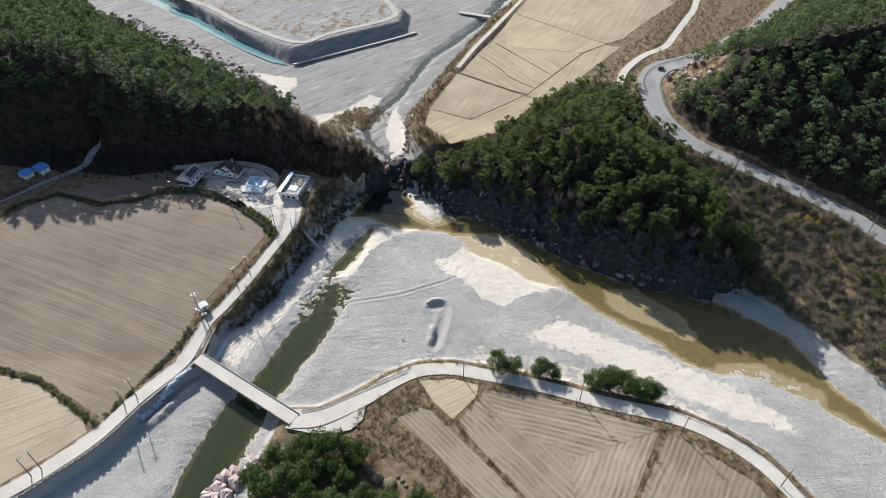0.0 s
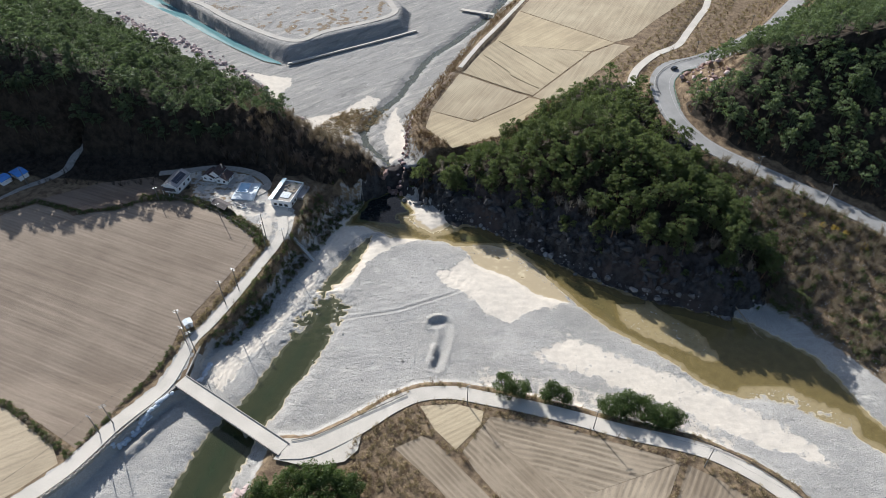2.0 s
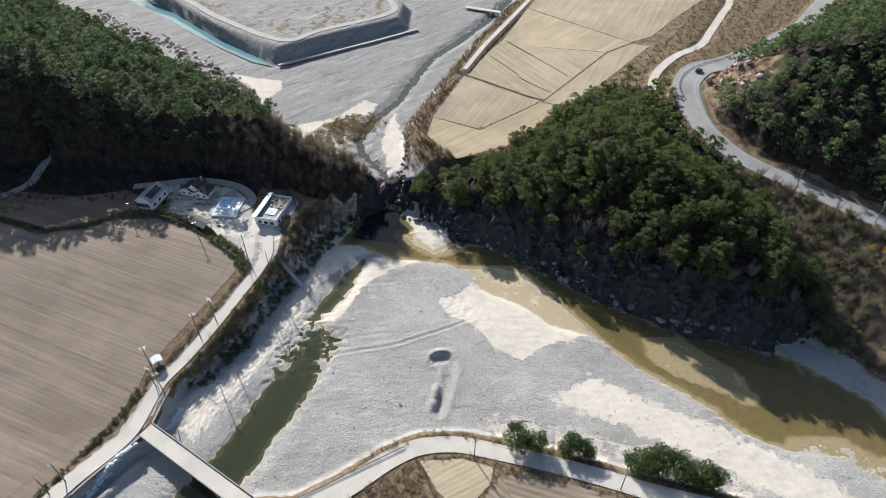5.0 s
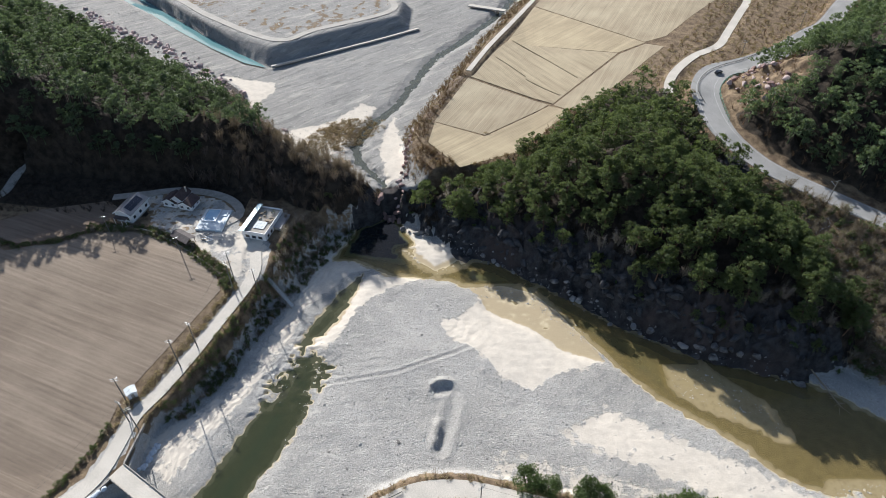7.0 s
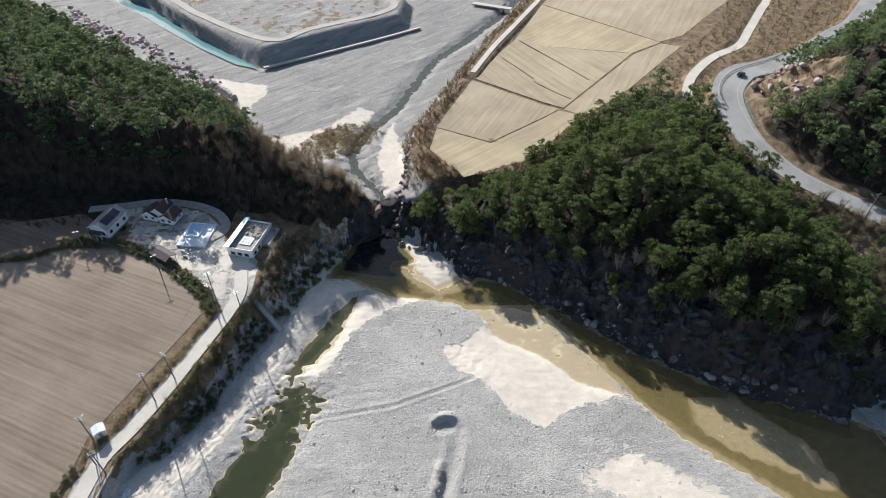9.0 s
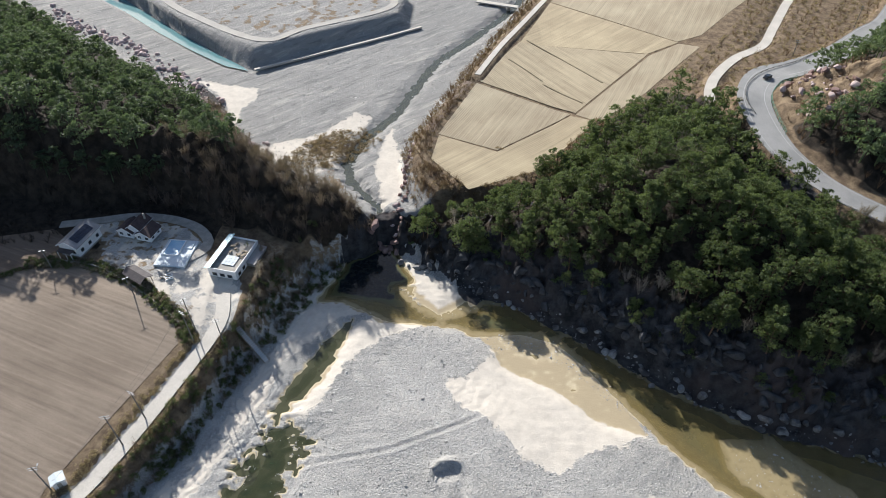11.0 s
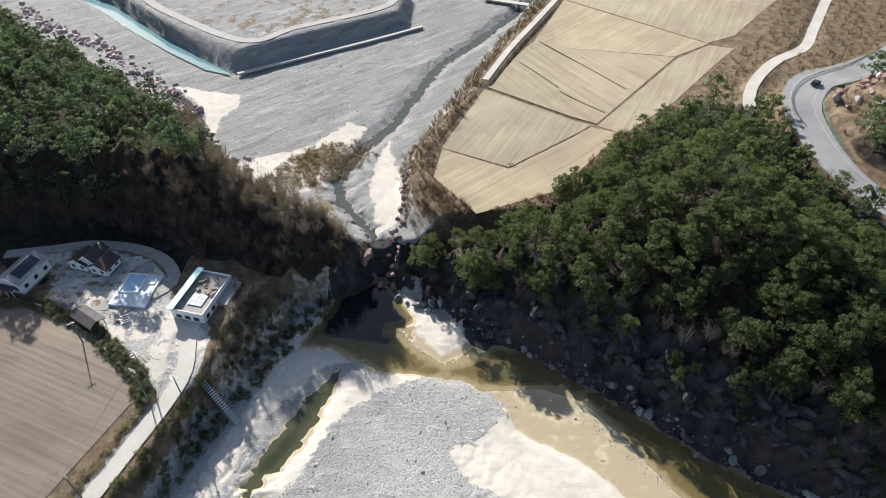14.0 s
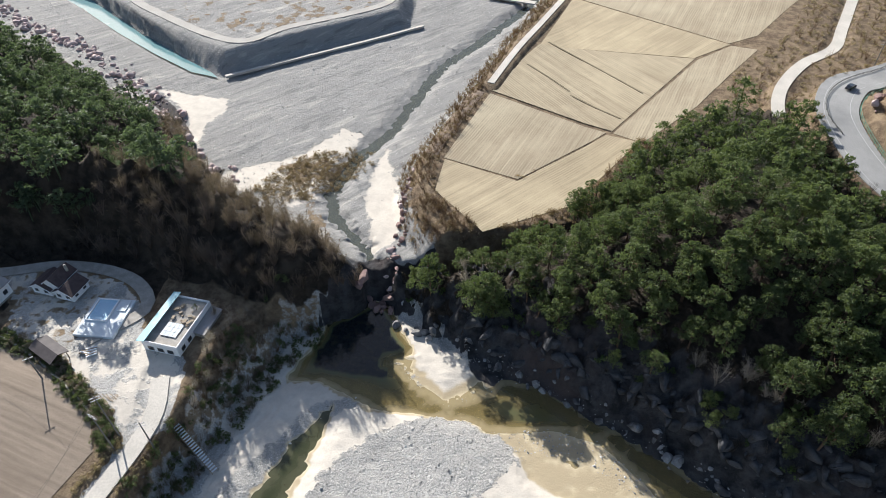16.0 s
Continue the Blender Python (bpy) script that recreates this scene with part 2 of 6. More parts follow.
STUBBLE_E = field_material("river_field_stubble", (0.215, 0.172, 0.125), (0.31, 0.258, 0.192), 29, 1.9, 0.75, 7.0)
STUBBLE_N = field_material("headland_stubble", (0.205, 0.165, 0.12), (0.30, 0.25, 0.187), 104, 1.9, 0.75, 7.0)
STUBBLE_W = field_material("river_field_stubble_west", (0.21, 0.168, 0.122), (0.30, 0.25, 0.187), 138, 1.9, 0.75, 6.0)
STUBBLE_S = field_material("strip_stubble", (0.205, 0.165, 0.12), (0.29, 0.24, 0.18), 135, 1.6, 0.6, 3.0)
STUBBLE_C = field_material("corner_stubble", (0.195, 0.155, 0.112), (0.28, 0.23, 0.17), 32, 1.8, 0.6, 6.0)
STUBBLE_P = field_material("pale_dry_plot", (0.34, 0.28, 0.19), (0.43, 0.36, 0.25), 60, 1.6, 0.3, 6.0)
PADDY = field_material("mown_paddy", (0.285, 0.235, 0.165), (0.365, 0.315, 0.225), 25, 0.85, 0.4, 3.0)
PADDY_C = field_material("mown_paddy_long_rows", (0.285, 0.235, 0.162), (0.365, 0.31, 0.215), 149, 0.95, 0.45, 2.0)
PADDY_B = field_material("mown_paddy_rows", (0.31, 0.255, 0.172), (0.40, 0.335, 0.225), 48, 0.85, 0.4, 3.0)
BUND = surface("bund_earth", (0.12, 0.095, 0.06), (0.22, 0.18, 0.12), 0.6, 5, 0.95, 0.05)
PINE = leaf_material("pine_needles", (0.015, 0.029, 0.016), (0.142, 0.178, 0.074), 0.44)
# Pines on the farther hills: distance haze is put into the lifted dark tones.
PINE_HAZE = leaf_material("hazed_distant_needles", (0.024, 0.043, 0.030), (0.112, 0.15, 0.084), 0.42)
PINE_HILL_HAZE = leaf_material("hazed_hillside_needles", (0.034, 0.060, 0.038), (0.155, 0.20, 0.105), 0.46)
EVERGREEN = leaf_material("riverside_evergreen", (0.025, 0.045, 0.016), (0.10, 0.145, 0.045), 0.35)
BRUSH = leaf_material("bare_brush", (0.082, 0.066, 0.054), (0.29, 0.24, 0.198), 0.38)
BRUSH_RED = leaf_material("russet_brush", (0.075, 0.043, 0.028), (0.23, 0.148, 0.095), 0.35)
# Darkened copy of the bare brush; shade of cliff and hill foot is in it.
BRUSH_SHADE = leaf_material("shade_toned_brush", (0.012, 0.011, 0.011), (0.06, 0.05, 0.045), 0.3)
BRUSH_GORGE = leaf_material("gorge_bare_trees", (0.054, 0.042, 0.038), (0.225, 0.172, 0.15), 0.42)
BRUSH_DARK = leaf_material("shaded_bare_trees", (0.055, 0.043, 0.037), (0.25, 0.198, 0.165), 0.4)
BRUSH_PALE = leaf_material("pale_bare_twigs", (0.15, 0.125, 0.112), (0.40, 0.35, 0.315), 0.35)
TAWNY = leaf_material("tawny_grass", (0.13, 0.092, 0.06), (0.32, 0.24, 0.155), 0.3)
GRASS = leaf_material("dry_grass", (0.17, 0.13, 0.08), (0.40, 0.32, 0.205), 0.3)
HEDGE = leaf_material("green_weeds", (0.038, 0.058, 0.022), (0.15, 0.172, 0.072), 0.3)
BARK = surface("pine_bark", (0.07, 0.045, 0.03), (0.16, 0.10, 0.065), 1.5, 6, 0.9, 0.03, local=True)

# ---- the lie of the land ----
def distance_inside(x, y, pts):
    """Signed distance to a polygon, negative inside."""
    d = np.full(x.shape, 1e9)
    odd = np.zeros(x.shape, bool)
    n = len(pts)
    for i in range(n):
        (ax, ay), (bx, by) = pts[i][:2], pts[(i + 1) % n][:2]
        ex, ey = bx - ax, by - ay
        t = np.clip(((x - ax) * ex + (y - ay) * ey) / (ex * ex + ey * ey + 1e-9), 0, 1)
        d = np.minimum(d, (x - ax - t * ex) ** 2 + (y - ay - t * ey) ** 2)
        if ay != by:
            odd ^= ((ay > y) != (by > y)) & (x < ex * (y - ay) / ey + ax)
    d = np.sqrt(d)
    return np.where(odd, -d, d)


def along(x, y, pts):
    """Distance to a line of (x, y, z) points, and the line's z at the nearest place."""
    best = np.full(x.shape, 1e9)
    z = np.zeros(x.shape)
    for (ax, ay, az), (bx, by, bz) in zip(pts, pts[1:]):
        ex, ey = bx - ax, by - ay
        t = np.clip(((x - ax) * ex + (y - ay) * ey) / (ex * ex + ey * ey + 1e-9), 0, 1)
        d = np.hypot(x - ax - t * ex, y - ay - t * ey)
        near = d < best
        best, z = np.where(near, d, best), np.where(near, az + t * (bz - az), z)
    return best, z


def step(v, a, b):
    t = np.clip((v - a) / (b - a), 0, 1)
    return t * t * (3 - 2 * t)


def smooth_line(pts, gap=3.0):
    """Catmull-Rom through the points, sampled evenly."""
    p = [np.array(q, float) for q in pts]
    p = [2 * p[0] - p[1], *p, 2 * p[-1] - p[-2]]
    out = []
    for a, b, c, d in zip(p, p[1:], p[2:], p[3:]):
        n = max(2, int(np.linalg.norm(c - b) / gap))
        for i in range(n):
            t = i / n
            out.append(0.5 * (2 * b + (c - a) * t + (2 * a - 5 * b + 4 * c - d) * t * t + (3 * b - a - 3 * c + d) * t ** 3))
    out.append(p[-2])
    return [tuple(q) for q in out]


WAVES = [(random.uniform(0, 6.28), random.uniform(0, 6.28), random.uniform(0, 6.28)) for _ in range(10)]


def rough_noise(x, y, size):
    """Cheap rolling unevenness between -1 and 1."""
    v = 0
    for i, (a, p, q) in enumerate(WAVES):
        k = 6.28 / size * (0.6 + 0.23 * i)
        v = v + np.sin(k * (x * np.cos(a) + y * np.sin(a)) + p + 1.3 * np.sin(k * 0.6 * (y * np.cos(q) - x * np.sin(q)) + q))
    return v / 5.5


WATER_WEST = [(-90, 70), (-88, 88), (-85, 104), (-83, 114), (-80, 123), (-72, 135), (-66, 150), (-62, 162), (-61, 172), (-57, 178), (-55, 187), (-50, 199),
              (-43, 213), (-38, 220), (-40, 211), (-45, 197), (-52, 186), (-47, 181), (-41, 181), (-44, 170), (-48, 159), (-55, 143), (-61, 129), (-64, 122), (-68, 108), (-72, 93), (-74, 70)]
WATER_MAIN = [(-32, 252), (-42, 246), (-44, 237), (-50, 227), (-42, 227), (-36, 224), (-28, 220), (-4, 217), (2, 211), (14, 210), (25, 204), (43, 186), (56, 171),
              (76, 156), (86, 145), (101, 138), (112, 136), (115, 133), (127, 127), (136, 121), (146, 112), (175, 80), (185, 90), (147, 118), (144, 124), (137, 134), (134, 146),
              (129, 158), (114, 171), (105, 177), (86, 184), (68, 188), (50, 199), (36, 210), (26, 217), (12, 227), (-4, 230), (-12, 224), (-19, 231), (-26, 244), (-29, 252)]
SHOALS = [[(1, 214), (4, 211), (6, 203), (20, 196), (26, 191), (31, 186), (44, 182), (39, 191), (31, 203), (23, 212), (13, 215)],
          [(64, 180), (74, 180), (82, 173), (89, 167), (92, 157), (87, 160), (78, 165), (71, 168), (65, 173)],
          [(99, 142), (112, 143), (130, 132), (129, 126), (118, 128), (103, 132)],
          [(-26, 234), (-17, 226), (-11, 222), (-2, 226), (0, 229), (-8, 231), (-18, 236)]]
SANDS = [[(-9, 197), (-1, 200), (5, 207), (15, 209), (25, 203), (43, 184), (37, 180), (27, 177), (20, 171), (11, 176), (4, 186), (-4, 190)],
         [(27, 156), (41, 166), (56, 158), (78, 147), (104, 132), (116, 120), (117, 114), (90, 124), (67, 137), (42, 149)],
         [(-56, 185), (-51, 198), (-43, 213), (-30, 221), (-14, 219), (-27, 214), (-37, 204), (-42, 193), (-46, 186)],
         [(-29, 248), (-20, 243), (-12, 236), (0, 230), (-1, 227), (-11, 222), (-17, 226), (-22, 232), (-27, 240)],
         [(-91, 150), (-81, 159), (-70, 172), (-65, 188), (-56, 222), (-46, 241), (-40, 246), (-36, 228), (-49, 222), (-55, 206), (-58, 185), (-65, 169), (-73, 154), (-80, 138), (-88, 142)],
         [(-124, 348), (-109, 344), (-96, 341), (-95, 333), (-99, 325), (-98, 311), (-97, 303), (-102, 311), (-105, 327), (-112, 337)],
         [(-34, 311), (-31, 301), (-28, 288), (-26, 276), (-28, 265), (-33, 264), (-35, 272), (-37, 280), (-38, 291), (-36, 307)],
         [(-88, 294), (-77, 301), (-64, 306), (-50, 323), (-44, 319), (-48, 301), (-53, 286), (-59, 282), (-69, 288), (-80, 289)],
         [(-43, 241), (-50, 239), (-55, 230), (-56, 214), (-58, 201), (-52, 207), (-44, 219), (-35, 223), (-38, 230), (-33, 233)]]
ROAD_WEST = [(-176, 60, 4.5), (-150, 76, 4.6), (-138, 86, 4.8), (-130, 93, 4.9), (-118, 106, 5.0), (-109, 122, 5.0), (-99, 136, 5.1), (-96.5, 146, 5.4), (-95, 155, 6.0), (-90, 164, 6.8),
             (-84.5, 176, 8.0), (-79, 190, 9.3), (-74.5, 202, 10.4), (-73, 210, 11.0), (-75, 219, 11.2)]
ROAD_EAST = [(-54, 114.5, 5.0), (-45, 115.5, 4.8), (-32, 123, 4.4), (-21, 131.5, 4.2), (-12, 136, 4.1), (-1, 137, 4.0), (10, 135, 4.0), (24, 132, 4.0), (39, 128, 4.0), (54, 123.5, 4.0),
             (76, 118, 4.0), (89, 111, 4.0), (98, 103, 4.0), (103, 96, 4.0), (112, 80, 4.0), (124, 56, 4.0)]
HIGHWAY = [(262, 70, 9), (222, 130, 13), (190, 178, 16.2), (177.5, 196.8, 17.5), (167, 210.5, 19), (148.5, 226.2, 21), (130, 240.3, 23), (114.7, 251.8, 25), (107, 262, 26), (101, 276, 27.4), (100, 295, 28.4),
           (102.4, 310, 29.3), (111.5, 323.5, 29.5), (124, 328.5, 30), (144, 340, 31), (165, 360, 31), (178, 371, 31), (202, 403, 31), (240, 450, 32)]
LANE = [(88, 312, 24.5), (90, 320, 25), (96, 332, 25), (108, 347, 25), (123, 359, 25), (133, 376, 25), (147, 401, 25), (156, 418, 25), (175, 470, 25)]
DIKE_ROAD = [(0, 342, 19.0), (6, 358, 19), (12, 373, 19), (22, 395, 19), (38, 431, 19), (62, 486, 19)]
YARD = [(-130, 250), (-112, 252), (-94, 247), (-87, 240), (-84, 233), (-71, 224), (-69, 217), (-70, 206), (-78, 204), (-82, 210), (-98, 222), (-117, 230), (-120, 240)]
VILLAGE_LANE = [(-96, 228, 11.8), (-86, 238, 12.0), (-90, 246, 12.2), (-100, 251, 12.3), (-114, 252.5, 12.4), (-126, 250, 12.3), (-138, 248, 12)]
SHED_LANE = [(-232, 204, 7.5), (-208, 227, 8.8), (-198, 238, 9.6), (-189, 245, 10.2), (-184, 252, 10.6), (-184, 262, 11.5), (-181, 270, 13.5)]
TERRACE_WEST = [(-400, 20), (-190, 44), (-147, 74), (-134, 84), (-127, 91), (-115, 104), (-106, 120), (-96, 133), (-91, 139), (-92, 147), (-91, 156), (-86.5, 164),
                (-80.5, 176), (-75, 190), (-70, 203), (-64, 214), (-58, 226), (-52, 238), (-44, 247), (-40, 256), (-60, 300), (-400, 500)]
TERRACE_EAST = [(-62, 60), (-60, 92), (-59, 106), (-56, 118.5), (-46, 119), (-33, 127), (-22, 135), (-13, 139.5), (-1, 140.5), (11, 138.5), (25, 135.5), (40, 131.5), (55, 127),
                (77, 121.5), (91, 114), (101, 106), (106, 98), (116, 80), (128, 56), (200, -200), (-100, -200)]
BRINK = [(-600, 520), (-260, 400), (-120, 300), (-60, 268), (-40, 259), (-33.5, 256), (-27, 257), (-10, 262), (40, 268), (80, 262), (104, 250), (120, 240), (148, 220), (170, 204), (185, 180), (225, 120), (900, -200), (900, 1500), (-600, 1500)]
TERRACE_UPPER = [(-10, 259), (-18, 272), (-21, 284), (-20, 298), (-9, 328), (-3, 343), (8, 373), (34, 433), (70, 520), (400, 900), (900, 900), (900, -200), (225, 120), (185, 180), (170, 204), (148, 220), (120, 240), (100, 250), (20, 262)]
LEVEE = [(-250, 492), (-214, 458), (-176, 424), (-148, 398), (-102, 367), (-82, 381), (-41, 407), (-40, 428), (-60, 462), (-100, 520), (-250, 600)]
TURQ = [(-262, 482), (-235, 461), (-205, 436), (-186, 420), (-160, 396), (-136, 376), (-116, 361), (-104, 356.5), (-107, 360), (-118, 369), (-139, 388), (-160, 407), (-182, 428), (-205, 450), (-250, 494)]
UPPER_STREAM = [(-30.5, 254, 8.2), (-33, 262, 8.6), (-38, 268, 8.8), (-46, 278, 9.0), (-49, 288, 9.3), (-44, 306, 9.8), (-34, 322, 10.2), (-27, 344, 10.7), (-18, 370, 11.2), (-3, 391, 11.6), (17, 424, 12.2), (50, 500, 13)]
HILL_EAST = [(-29, 258), (-28.3, 251), (-21, 246.5), (-10, 240), (1, 234), (14, 228), (25, 220), (37, 212), (51, 201), (63, 195), (74, 187), (88, 184), (105, 177), (118, 179), (127, 190), (127, 205), (117, 226), (104, 250),
             (97, 275), (95, 300), (90, 318), (76, 326), (62, 318), (42, 301), (30, 284), (18, 271), (0, 264), (-14, 262)]
HILL_WEST = [(-420, 300), (-230, 262), (-190, 262), (-160, 262), (-140, 258), (-112, 259), (-95, 256), (-84, 248), (-72, 246), (-60, 241), (-50, 242), (-42, 246.5), (-36.5, 248.5), (-34, 252), (-34.5, 256), (-42, 261), (-52, 270),
             (-70, 281), (-92, 297), (-103, 318), (-112, 332), (-128, 348), (-165, 378), (-190, 393), (-222, 420), (-300, 480), (-420, 560)]
BACK_WEST = [(-52, 270, 0), (-70, 281, 0), (-92, 297, 0), (-103, 318, 0), (-112, 332, 0), (-128, 348, 0), (-165, 378, 0), (-190, 393, 0), (-222, 420, 0), (-300, 480, 0)]
HILL_FAR = [(900, -100), (268, 74), (228, 134), (197, 184), (184, 204), (172, 217), (153, 233), (135, 247), (120, 258), (113, 267), (107.5, 278), (106.5, 295), (108.5, 308), (115.5, 317), (126, 322),
            (148, 334), (170, 354), (184, 366), (208, 398), (246, 446), (400, 600), (900, 700)]
SPOIL = [(-103.3, 113.9, 0), (-98.8, 121.0, 0), (-93.3, 130.2, 0)]
WHEEL_TRACK = [(-64.7, 159.2, 0), (-53.5, 166.1, 0), (-42.3, 171.8, 0), (-22.5, 176.1, 0), (-6.2, 183.3, 0), (5.1, 188.9, 0)]
PIT = [(-10, 170, 0), (-6, 171, 0), (-4, 169, 0), (-4, 164, 0), (-5, 159, 0), (-6, 155, 0), (-7, 150, 0)]


def terrace_level(x, y):
    return 5.0 + np.clip((y - 145) * 0.095, -0.6, 6.6)


def upper_level(y):
    return 10 + np.clip((y - 285) * 0.022, 0, 4)


def paddy_level(x, y):
    return 17.5 + np.clip((x - 30) * 0.09, 0, 8)


def relief(x, y):
    """Height of the ground, and the masks of what covers it."""
    x, y = np.asarray(x, float), np.asarray(y, float)
    n40, n12, n4 = rough_noise(x, y, 60), rough_noise(y + 31, x, 17), rough_noise(x - 7, y, 5.5)
    low = 0.85 + 0.28 * n40 + 0.10 * n12
    # terraces over the lower valley
    s = distance_inside(x, y, TERRACE_WEST)
    bank = np.where(y > 158, 5.5, 2.0)
    inner = 3.5 * step(y, 190, 204) + 5 * step(y, 212, 222)
    k = 1 - step(s, -inner, np.maximum(bank - inner * 0.6, 1.5))
    low = low + (terrace_level(x, y) - low) * k
    west_bank = k * (1 - step(-s, 1, 4))
    s = distance_inside(x, y, TERRACE_EAST)
    ke = 1 - step(s, -0.3, 4.5)
    low = low + (3.9 - low) * ke
    east_bank = ke * (1 - step(-s, 0.5, 2))
    # upper valley
    up = upper_level(y) + 0.25 * n40 + 0.12 * n12
    s = distance_inside(x, y, TERRACE_UPPER)
    ku = 1 - step(s, -1, 9)
    _, zh = along(x, y, HIGHWAY)
    shelf = paddy_level(x, y)
    shelf = shelf + (zh - 0.25 - shelf) * step(x, 92, 99) * (1 - step(y, 305, 330))
    up = up + (shelf - up) * ku
    upper_bank = ku * (1 - step(-s, 2, 6))
    s = distance_inside(x, y, LEVEE)
    kl = 1 - step(s, 0, np.interp(x, (-112, -100), (10, 8)))
    s4 = s
    up = up + (19.0 + 0.2 * n12 - up) * kl
    levee_face = kl * (1 - step(-s, 0, 3))
    d, z = along(x, y, UPPER_STREAM)
    wet = 2.2 + 1.4 * step(y, 265, 300) + 1.2 * n12
    up = up + (z - 0.5 - up) * (1 - step(d + 1.1 * n4, wet * 0.2, wet + 2.2))
    st = distance_inside(x, y, TURQ)
    up = up + (11.3 - up) * (1 - step(st + 0.4 * n12, -1, 1.5))
    s = distance_inside(x, y, BRINK)
    h = low + (up - low) * (1 - step(s, -2, 3.5))
    # beds of the river
    shoal = np.full(x.shape, 1e9)
    for p in SHOALS:
        shoal = np.minimum(shoal, distance_inside(x, y, p))
    sw = np.minimum(distance_inside(x, y, WATER_WEST) + 0.9 * n4 + 0.5 * n12, distance_inside(x, y, WATER_MAIN) + 0.7 * n4)
    deep = np.clip(0.30 - sw * 0.11, 0, 1.4) + 0.10 * n12 * (sw < 0)
    deep = np.where(shoal < 3, np.minimum(deep, 0.02 + 0.09 * n4 + 0.05 * n12 + np.clip(shoal, 0, 9) * 0.10), deep)
    deep = np.where(x > 45, np.minimum(deep, 1.0 - 0.35 * step(x, 45, 80)), deep)
    # Depth exaggerated below the falls, so the water colour carries the shade there.
    deep = deep * (1 + 4.0 * step(y, 227, 236))
    stones = step(n4 + 0.4 * n12, -0.3, 0.2) * (1 - step(np.hypot(x + 54, (y - 175) * 0.8), 8, 15))
    deep = deep - 0.75 * stones
    river = (1 - step(sw, -2.5, 6.0)) * (y < 256)
    h = np.where(y < 258, h + (-deep - h) * river, h)
    flat = np.minimum(distance_inside(x, y, SHOALS[0]), distance_inside(x, y, SHOALS[1]))
    h = h + (np.where(x < 55, 0.05, -0.09) + 0.05 * n4 + 0.04 * n12 - h) * (1 - step(flat, -1.5, 2.5))
    # hills
    s = distance_inside(x, y, HILL_EAST) - 3.2 * (1 - step(y, 238, 252)) * (1 - step(x, 96, 108))
    inside = np.clip(-s + 1.6 * n12 + 0.8 * n4, 0, None)
    inside = inside ** 2 / (inside + 2.2)
    craggy = np.abs(rough_noise(x * 1.3, y + x * 0.4, 9)) * (1 - step(inside, 10, 20)) * step(inside, 0.5, 3)
    top = (6 * (1 - np.exp(-inside / 3.0)) + 39 * (1 - np.exp(-inside / np.interp(x, (-26, 12, 40), (6.0, 20.0, 30.0))))) * (0.42 + 0.58 * step(x, -22, 52)) * (1 - 0.28 * step(y, 255, 320)) + 0.7 * n12 + 3.2 * craggy
    h = np.maximum(h, np.where(s < 0, top, -9))
    east = step(-s, -1, 2)
    s2 = distance_inside(x, y, HILL_WEST)
    inside = np.clip(-s2 + 1.5 * n12, 0, None)
    crest = np.interp(x, (-420, -200, -165, -140, -105, -60, -40, -34), (52, 45, 36.5, 34.5, 35, 16.5, 13, 11))
    h = np.where(s2 < 0, np.maximum(h, 8.5 + np.minimum(crest * (1 - np.exp(-inside / np.interp(x, (-105, -75, -48), (8.5, 11.0, 5.0)))) * 1.02, 60) + 0.8 * n12 * step(inside, 0, 6)), h)
    back = along(x, y, BACK_WEST)[0]
    cap = upper_level(y) + 0.2 + 0.53 * np.clip(back - np.interp(x, (-160, -105), (14, 2)), 0, None) + 0.5 * n12 + np.where(x > -104, (x + 104) * 0.8, 0)
    h = np.where((s2 < 0) & (x < -80) & (y > 270), np.minimum(h, cap), h)
    west = step(-s2, -1, 3)
    s3 = distance_inside(x, y, HILL_FAR)
    inside = np.clip(-s3 + 1.2 * n12, 0, None)
    _, zh = along(x, y, HIGHWAY)
    h = np.where(s3 < 0, np.maximum(h, zh + 62 * (1 - np.exp(-inside / 70.0)) + 1.0 * n12 * step(inside, 0, 6)), h)
    far = step(-s3, -1, 3)
    # slope from the highway down to the river
    dh, zh = along(x, y, HIGHWAY)
    fall = (x > 96) & (s3 > 0) & (y < 262)
    k = step(dh, 3, 58)
    h = np.where(fall, np.maximum(h, (zh - 1) * (1 - k) + 0.9 * k - 3 * (dh > 54) + 0.6 * n12 * step(dh, 3, 9)), h)
    slope_east = fall * (1 - step(dh, 48, 57))
    # distant rise, out of sight of the valley floor
    away = np.maximum(np.abs(x) - 330, y - 560)
    h = h + 0.35 * np.clip(away, 0, 400) + 14 * n40 * step(away, 30, 300)
    # diggings on the bar
    d, _ = along(x, y, PIT)
    h = h - 0.45 * (1 - step(d + 0.5 * n4, 0.4, 2.4)) + 0.2 * (1 - step(np.abs(d - 3.0), 0, 1.6))
    r = np.hypot(x + 7.0, y - 169.0)
    heap = (1 - step(np.abs(r - 4.0), 0.5, 1.8)) * step(-0.5 * (x + 7.0) + 0.85 * (y - 169.0), 0.5, 3.0)
    heap = np.maximum(heap, 0.75 * (1 - step(np.abs(x + 8.6 - 0.12 * (y - 155)), 0.4, 1.7)) * (1 - step(np.abs(y - 155), 2.5, 6.0)))
    h = h + (1.0 + 0.35 * n4) * heap
    h = h - 1.2 * (1 - step(np.hypot((x + 7.5) * 0.8, y - 170.6), 0.8, 2.6)) - 1.0 * (1 - step(np.hypot(x + 6.3, (y - 153.5) * 0.5), 0.3, 1.7))
    h = np.where(d < 6, np.maximum(h, 0.12), h)
    h = h + 0.07 * rough_noise(x, y * 1.2, 3.1) * (h > 0.1) * (h < 2) * (y < 240)
    # spoil heaped below the bags by the bridge
    d = along(x, y, SPOIL)[0]
